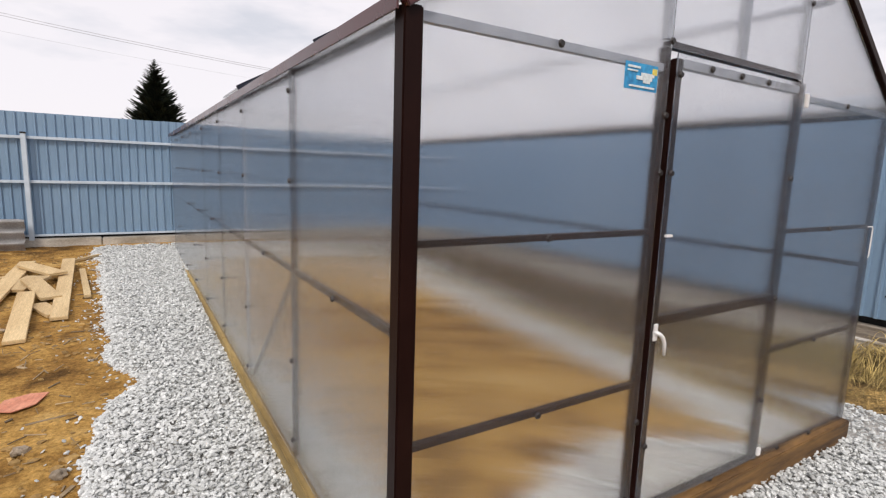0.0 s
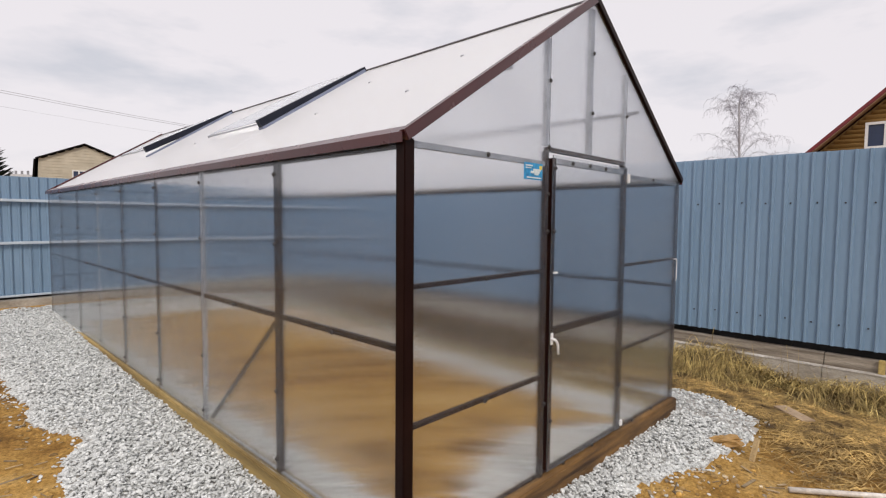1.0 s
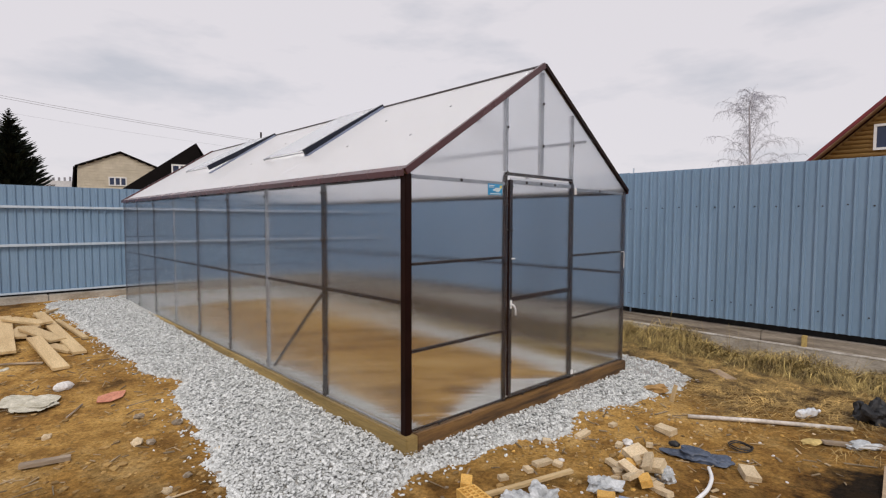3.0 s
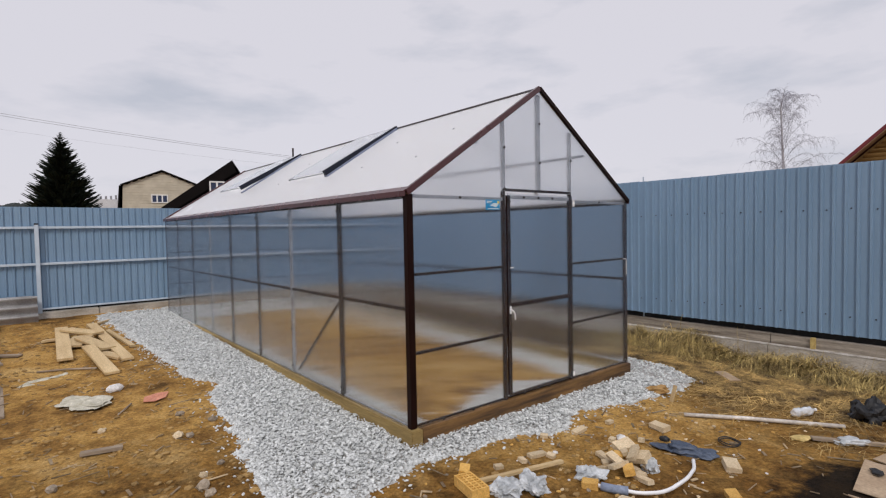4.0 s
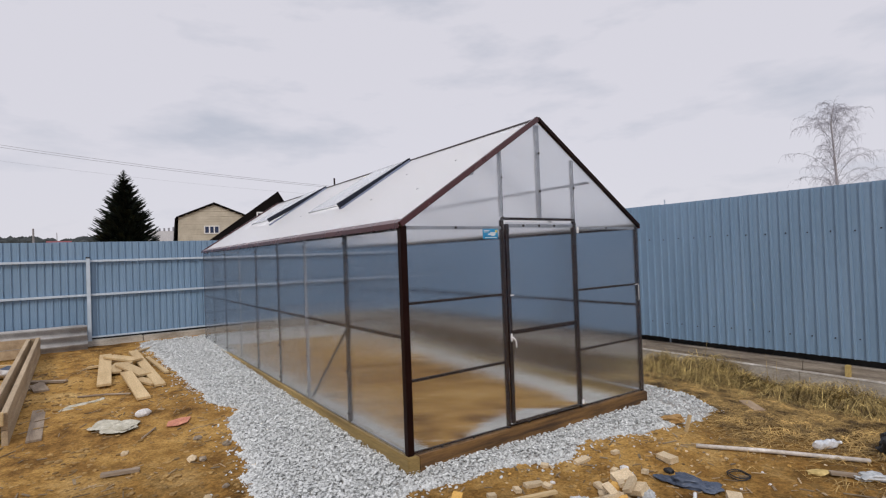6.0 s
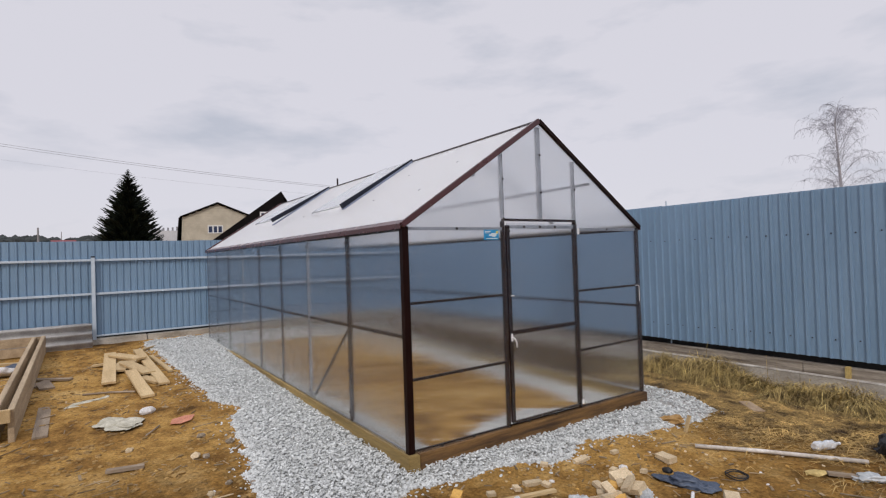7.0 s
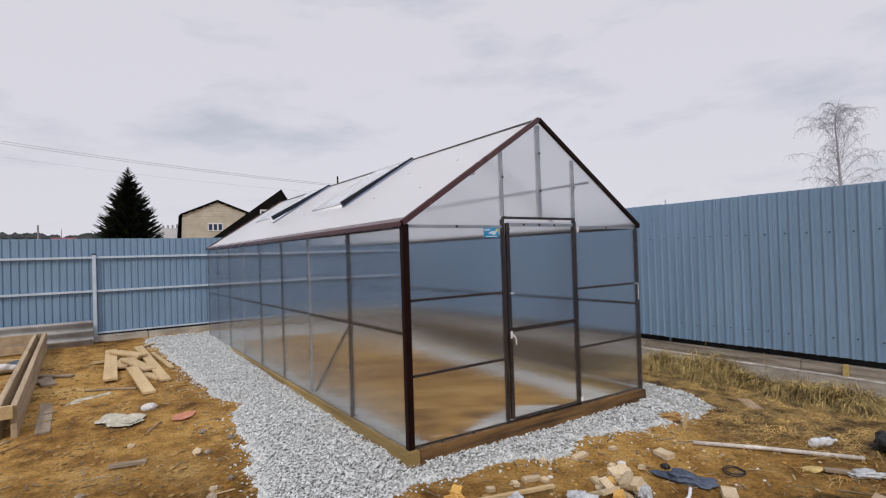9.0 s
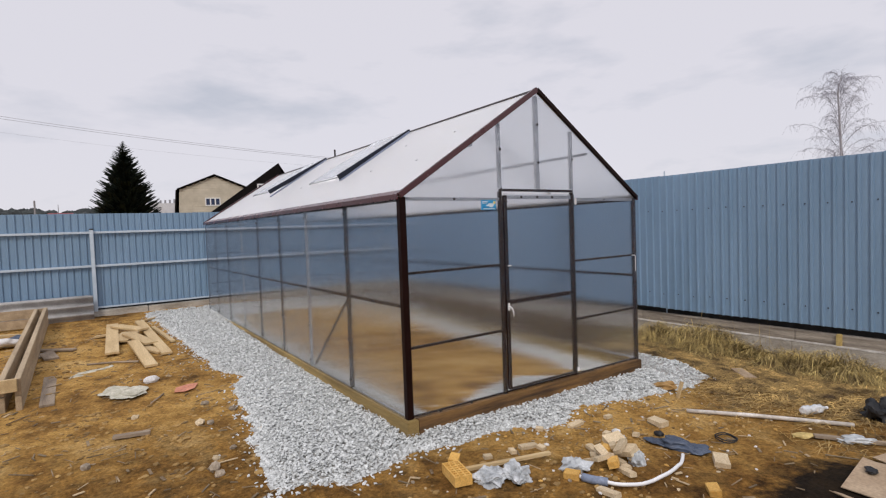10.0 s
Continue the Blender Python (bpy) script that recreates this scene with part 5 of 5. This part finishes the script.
    ring = [(0.075 * math.cos(a), 0.075 * math.sin(a), 0.004 * math.sin(3 * a)) for a in [k * math.tau / 24 for k in range(25)]]
    c = thing("cable_coil", "small coil of black cable on the soil", "coil", at=rest(1.98, -1.43, 0.012))
    part("loop", tube(ring, 0.0045, 6), M_BLACK, c)
    part("loop", tube([(x * 0.9, y * 1.05, z + 0.013) for x, y, z in ring], 0.0045, 6), M_BLACK, c)
    a, b = Vector((2.28, -0.95, ground_z(2.28, -0.95) + 0.02)), Vector((3.0, -1.94, ground_z(3.0, -1.94) + 0.02))
    solo("white_pipe", tube([a, a.lerp(b, 0.4) + Vector((0, 0, 0.008)), b], 0.017, 10), M_PIPE, "long muddy white plastic pipe on the soil", "pipe", smooth=True)
    bt = thing("bottle", "clear crushed plastic bottle lying on the soil", "bottle", at=rest(3.09, -1.63, 0.036, -24, 0, 0) @ Matrix.Scale(0.8, 4))
    m, n, l, p = nodes_of("bottle_plastic")
    p.inputs["Base Color"].default_value = (0.93, 0.94, 0.95, 1)
    p.inputs["Transmission Weight"].default_value, p.inputs["Roughness"].default_value, p.inputs["IOR"].default_value = 0.55, 0.22, 1.3
    bm = tube([(-0.15 + 0.0155 * i, 0, 0) for i in range(21)], [0.03, 0.045] + [0.046] * 14 + [0.042, 0.033, 0.022, 0.015, 0.014], 18)
    for v in bm.verts:
        if v.co.x < 0.12:
            v.co += 0.011 * Vector(noise.noise_vector(v.co * 24)) + 0.005 * Vector(noise.noise_vector(v.co * 60))
    part("body", bm, m, bt)
    part("cap", tube([(0.16, 0, 0), (0.18, 0, 0)], 0.016, 12), M_WHITE, bt)
    bm = lump(0.15, 0.12, 0.13, 23, 4, 0.8)
    for v in bm.verts:
        v.co += 0.030 * Vector(noise.noise_vector(v.co * 13)) + 0.014 * Vector(noise.noise_vector(v.co * 37))
    solo("black_bag", bm, M_BLACK, "crumpled black plastic bag on the soil", "bag", at=rest(3.40, -2.02, 0.05, 0))
    solo("board_offcut", bar((0, -0.36, 0), (0, 0.36, 0), 0.05, 0.022, bev=0.003), M_OLDWOOD, "weathered narrow board offcut on the soil", "board", "board offcuts", at=rest(2.72, -2.12, 0.02, 36, 2, 1))
    bm = lump(0.13, 0.05, 0.03, 37, 4, 0.5)
    for v in bm.verts:
        v.co += 0.010 * Vector(noise.noise_vector(v.co * 30))
    solo("film_scrap", bm, M_FILM, "crushed pale plastic wrap on the soil", "plastic film", at=rest(2.66, -2.04, 0.03, -48))
    bm = lump(0.13, 0.04, 0.045, 29, 3, 0.7)
    for v in bm.verts:
        v.co += 0.016 * Vector(noise.noise_vector(Vector((v.co.x * 9, v.co.y * 40, v.co.z * 40))))
    solo("wood_chunk", bm, M_LOG, "splintered brown wood chunk on the gravel edge", "wood", at=rest(2.70, -0.47, 0.03, -66, 8, -14))
    # torn board: straight cut sides, one ragged side
    for x, y, t, ln, w, k in ((1.98, -2.43, 6, 0.56, 0.44, 0), (2.42, -2.42, -12, 0.30, 0.34, 5), (1.58, -2.36, 80, 0.30, 0.05, 9)):
        rim = [(-ln / 2, -w / 2), (-ln / 2 + 0.03, w / 2), (ln / 2, w / 2 - 0.02)]
        rim += [(ln / 2 - 0.02 + 0.05 * w * noise.noise((i * 1.7, k, 2.0)), w / 2 - 0.02 - (w - 0.03) * i / 6) for i in range(1, 6)] + [(ln / 2 - 0.05, -w / 2)]
        bm = prism([(u, v, 0.014 + 0.012 * noise.noise((u * 5, v * 5, k))) for u, v in rim], (0, 0, 0.006))
        bmesh.ops.triangulate(bm, faces=[f for f in bm.faces if len(f.verts) > 4])
        solo("cardboard_sheet", bm, M_CARD, "torn brown board lying on the soil", "board", "torn boards", at=rest(x, y, 0.015, t, 2, -2))
    solo("dark_scrap", lump(0.05, 0.035, 0.012, 8, 2, 0.5), M_BLACK, "small black scrap lying on the torn board", "scrap", at=rest(2.04, -2.30, 0.05, 20))
    solo("yellow_scrap", lump(0.09, 0.05, 0.018, 44, 2, 0.5), M_YPEG, "flat yellow scrap on the soil", "scrap", at=rest(2.48, -1.77, 0.01, -30))
    solo("peg", bar((0, 0, 0), (0.05, -0.02, 0.16), 0.03, 0.02), M_PLANK, "short wooden peg in the soil", "peg", at=rest(2.60, -0.68, -0.01))
    solo("wood_offcut", bar((-0.16, 0, 0), (0.16, 0, 0.01), 0.12, 0.03, bev=0.003), M_CARD, "brown wood offcut among the straw", "board", at=rest(3.85, -0.72, 0.02, 50))


def build_straw():
    rng = np.random.default_rng(9)
    vs, fs = [], []

    def blade(p, d, ln, w, sag):
        s = np.array([-d[1], d[0], 0.0])
        s = s / (np.linalg.norm(s) + 1e-6) * w
        n = len(vs)
        for i in range(4):
            u = i / 3
            c = p + d * ln * u + np.array([0, 0, -sag * ln * u * u])
            c[2] = max(c[2], ground_z(c[0], c[1]) + 0.003) if sag < 5 else c[2]
            vs.append(c - s * (1 - 0.75 * u))
            vs.append(c + s * (1 - 0.75 * u))
        for i in range(3):
            k = n + 2 * i
            fs.append((k, k + 1, k + 3, k + 2))

    # grass mounds slumped against the footing, then smaller tufts between them
    ridge = []
    for i in range(46):
        y = 0.85 - 4.3 * i / 45
        swell = 0.5 + 0.5 * math.sin(3.1 * y + 0.6) * math.sin(1.7 * y + 2.0)
        ridge.append((4.66 + rng.normal(0, 0.12), y + rng.normal(0, 0.08), 0.58 + 0.95 * swell + rng.uniform(-0.14, 0.18)))
    while len(ridge) < 150:
        tx, ty = 4.92 - abs(rng.normal(0, 0.42)), 0.95 - abs(rng.normal(0, 2.0))
        if noise.noise((tx * 1.6, ty * 1.3, 6.0)) > rng.uniform(-0.45, 0.25):
            ridge.append((tx, ty, rng.uniform(0.2, 0.45) * max(0.5, 0.6 + 0.7 * (tx - 4.1))))
    for tx, ty, size in ridge:
        lean = rng.uniform(0, math.tau)
        for _ in range(int(400 * size * size) + 50):
            a = lean + rng.normal(0, 0.75)
            el = rng.normal(0.25, 0.35)
            d = np.array([math.cos(a) * math.cos(el), math.sin(a) * math.cos(el), math.sin(el)])
            r = abs(rng.normal(0, 0.15 * size))
            b = rng.uniform(0, math.tau)
            x, y = min(tx + r * math.cos(b), 4.95), ty + 1.7 * r * math.sin(b)
            swell = 0.21 * size * math.exp(-(r / (0.2 * size)) ** 2)
            blade(np.array([x, y, ground_z(x, y) + 0.005 + swell * rng.uniform(0.0, 1.0)]), d, rng.uniform(0.14, 0.44) * size ** 0.6, rng.uniform(0.0014, 0.0040), rng.uniform(0.5, 1.8))
    # a few tall single stalks against the fence
    for _ in range(26):
        x, y = rng.uniform(4.6, 4.95), rng.uniform(-2.6, 0.7)
        a = rng.uniform(0, math.tau)
        blade(np.array([x, y, ground_z(x, y)]), np.array([0.3 * math.cos(a), 0.3 * math.sin(a), 0.95]), rng.uniform(0.3, 0.55), 0.0022, 0.1)
    me = bpy.data.meshes.new("straw")
    me.from_pydata([tuple(v) for v in vs], [], fs)
    me.materials.append(M_STRAW)
    solo("straw", me, None, "dry yellow grass slumped along the fence foot", "dry grass", kind="stuff")
    vs.clear()
    fs.clear()
    # trodden mats: strands lying side by side, thick enough to hide the soil in places
    done = 0
    while done < 820:
        mx, my = 4.85 - abs(rng.normal(0, 0.95)), 1.0 - abs(rng.normal(0, 1.9))
        if gravel_inside(mx, my) > -0.12 or mx < 2.2 + 0.35 * rng.random() or noise.noise((mx * 2.1, my * 2.1, 4.0)) < rng.uniform(-0.55, 0.2):
            continue
        done += 1
        lie = rng.normal(2.2, 0.75)
        for _ in range(int(rng.uniform(18, 46))):
            a, el = lie + rng.normal(0, 0.55), rng.uniform(-0.05, 0.35)
            x, y = mx + rng.normal(0, 0.10), my + rng.normal(0, 0.10)
            if gravel_inside(x, y) > -0.03:
                continue
            blade(np.array([x, y, ground_z(x, y) + rng.uniform(0.004, 0.03)]), np.array([math.cos(a) * math.cos(el), math.sin(a) * math.cos(el), math.sin(el)]), rng.uniform(0.06, 0.22), rng.uniform(0.0018, 0.0050), 0.35)
    for _ in range(9000):
        x, y = 4.9 - abs(rng.normal(0, 1.05)), 1.1 - abs(rng.normal(0, 2.2))
        if gravel_inside(x, y) > -0.03 or x < 2.2:
            continue
        a, el = rng.uniform(0, math.tau), rng.uniform(0.0, 0.3)
        blade(np.array([x, y, ground_z(x, y) + 0.008]), np.array([math.cos(a) * math.cos(el), math.sin(a) * math.cos(el), math.sin(el)]), rng.uniform(0.08, 0.3), rng.uniform(0.0012, 0.0034), 0.25)
    me = bpy.data.meshes.new("trodden_straw")
    me.from_pydata([tuple(v) for v in vs], [], fs)
    me.materials.append(M_MAT)
    solo("trodden_straw", me, None, "brown trodden straw matted into the soil", "straw", kind="stuff")


def build_clods():
    rng = np.random.default_rng(14)
    bm = bmesh.new()
    bmesh.ops.create_icosphere(bm, subdivisions=1, radius=1.0)
    v0 = np.array([v.co[:] for v in bm.verts])
    f0 = np.array([[v.index for v in f.verts] for f in bm.faces])
    bm.free()
    vs, fs, n = [], [], 0
    while n < 4200:
        x, y = rng.uniform(-3.6, 4.6), rng.uniform(-2.6, 7.8)
        if gravel_inside(x, y) > 0.0 or (x > -0.1 and y > 0) or (x > 0.8 and y < -1.5):
            continue
        if noise.noise((x * 1.3, y * 1.3, 7)) < rng.uniform(-0.5, 0.5):
            continue
        s = min(abs(rng.normal(0, 0.010)) + 0.003, 0.035)
        k = v0 * (1 + rng.uniform(-0.3, 0.3, (len(v0), 1))) * s * np.array([1.2, 0.9, 0.6]) + np.array([x, y, ground_z(x, y) + s * 0.15])
        vs.append(k)
        fs.append(f0 + n * len(v0))
        n += 1
    me = bpy.data.meshes.new("clods")
    me.from_pydata(np.concatenate(vs), [], np.concatenate(fs))
    me.materials.append(M_CLOD)
    solo("clods", me, None, "small crumbs and clods of sandy soil", "soil", kind="stuff")


def build_litter():
    """Twigs, bark and root scraps strewn over the bare soil."""
    rng = np.random.default_rng(21)
    bm = bmesh.new()
    n = 0
    while n < 620:
        x, y = rng.uniform(-3.0, 2.4), rng.uniform(-2.1, 6.5)
        if gravel_inside(x, y) > -0.02 or (x > -0.4 and y > -0.35) or noise.noise((x * 0.9, y * 0.9, 17)) < rng.uniform(-0.5, 0.35):
            continue
        n += 1
        a, ln = rng.uniform(0, math.tau), rng.uniform(0.015, 0.055) * (2.2 if n % 11 == 0 else 1.0)
        dx, dy = ln * math.cos(a), ln * math.sin(a)
        za, zb = ground_z(x - dx, y - dy), ground_z(x + dx, y + dy)
        w = rng.uniform(0.003, 0.008) if n % 3 else rng.uniform(0.008, 0.022)
        beam(bm, (x - dx, y - dy, za + 0.004), (x + dx, y + dy, zb + rng.uniform(0.004, 0.016)), w, rng.uniform(0.003, 0.007))
    solo("wood_litter", bm, M_LITTER, "scattered twigs, bark and root scraps on bare soil", "litter", kind="stuff")


build_planks()
build_bed()
build_slates()
build_left_scraps()
build_rubble()
build_straw()
build_clods()
build_litter()
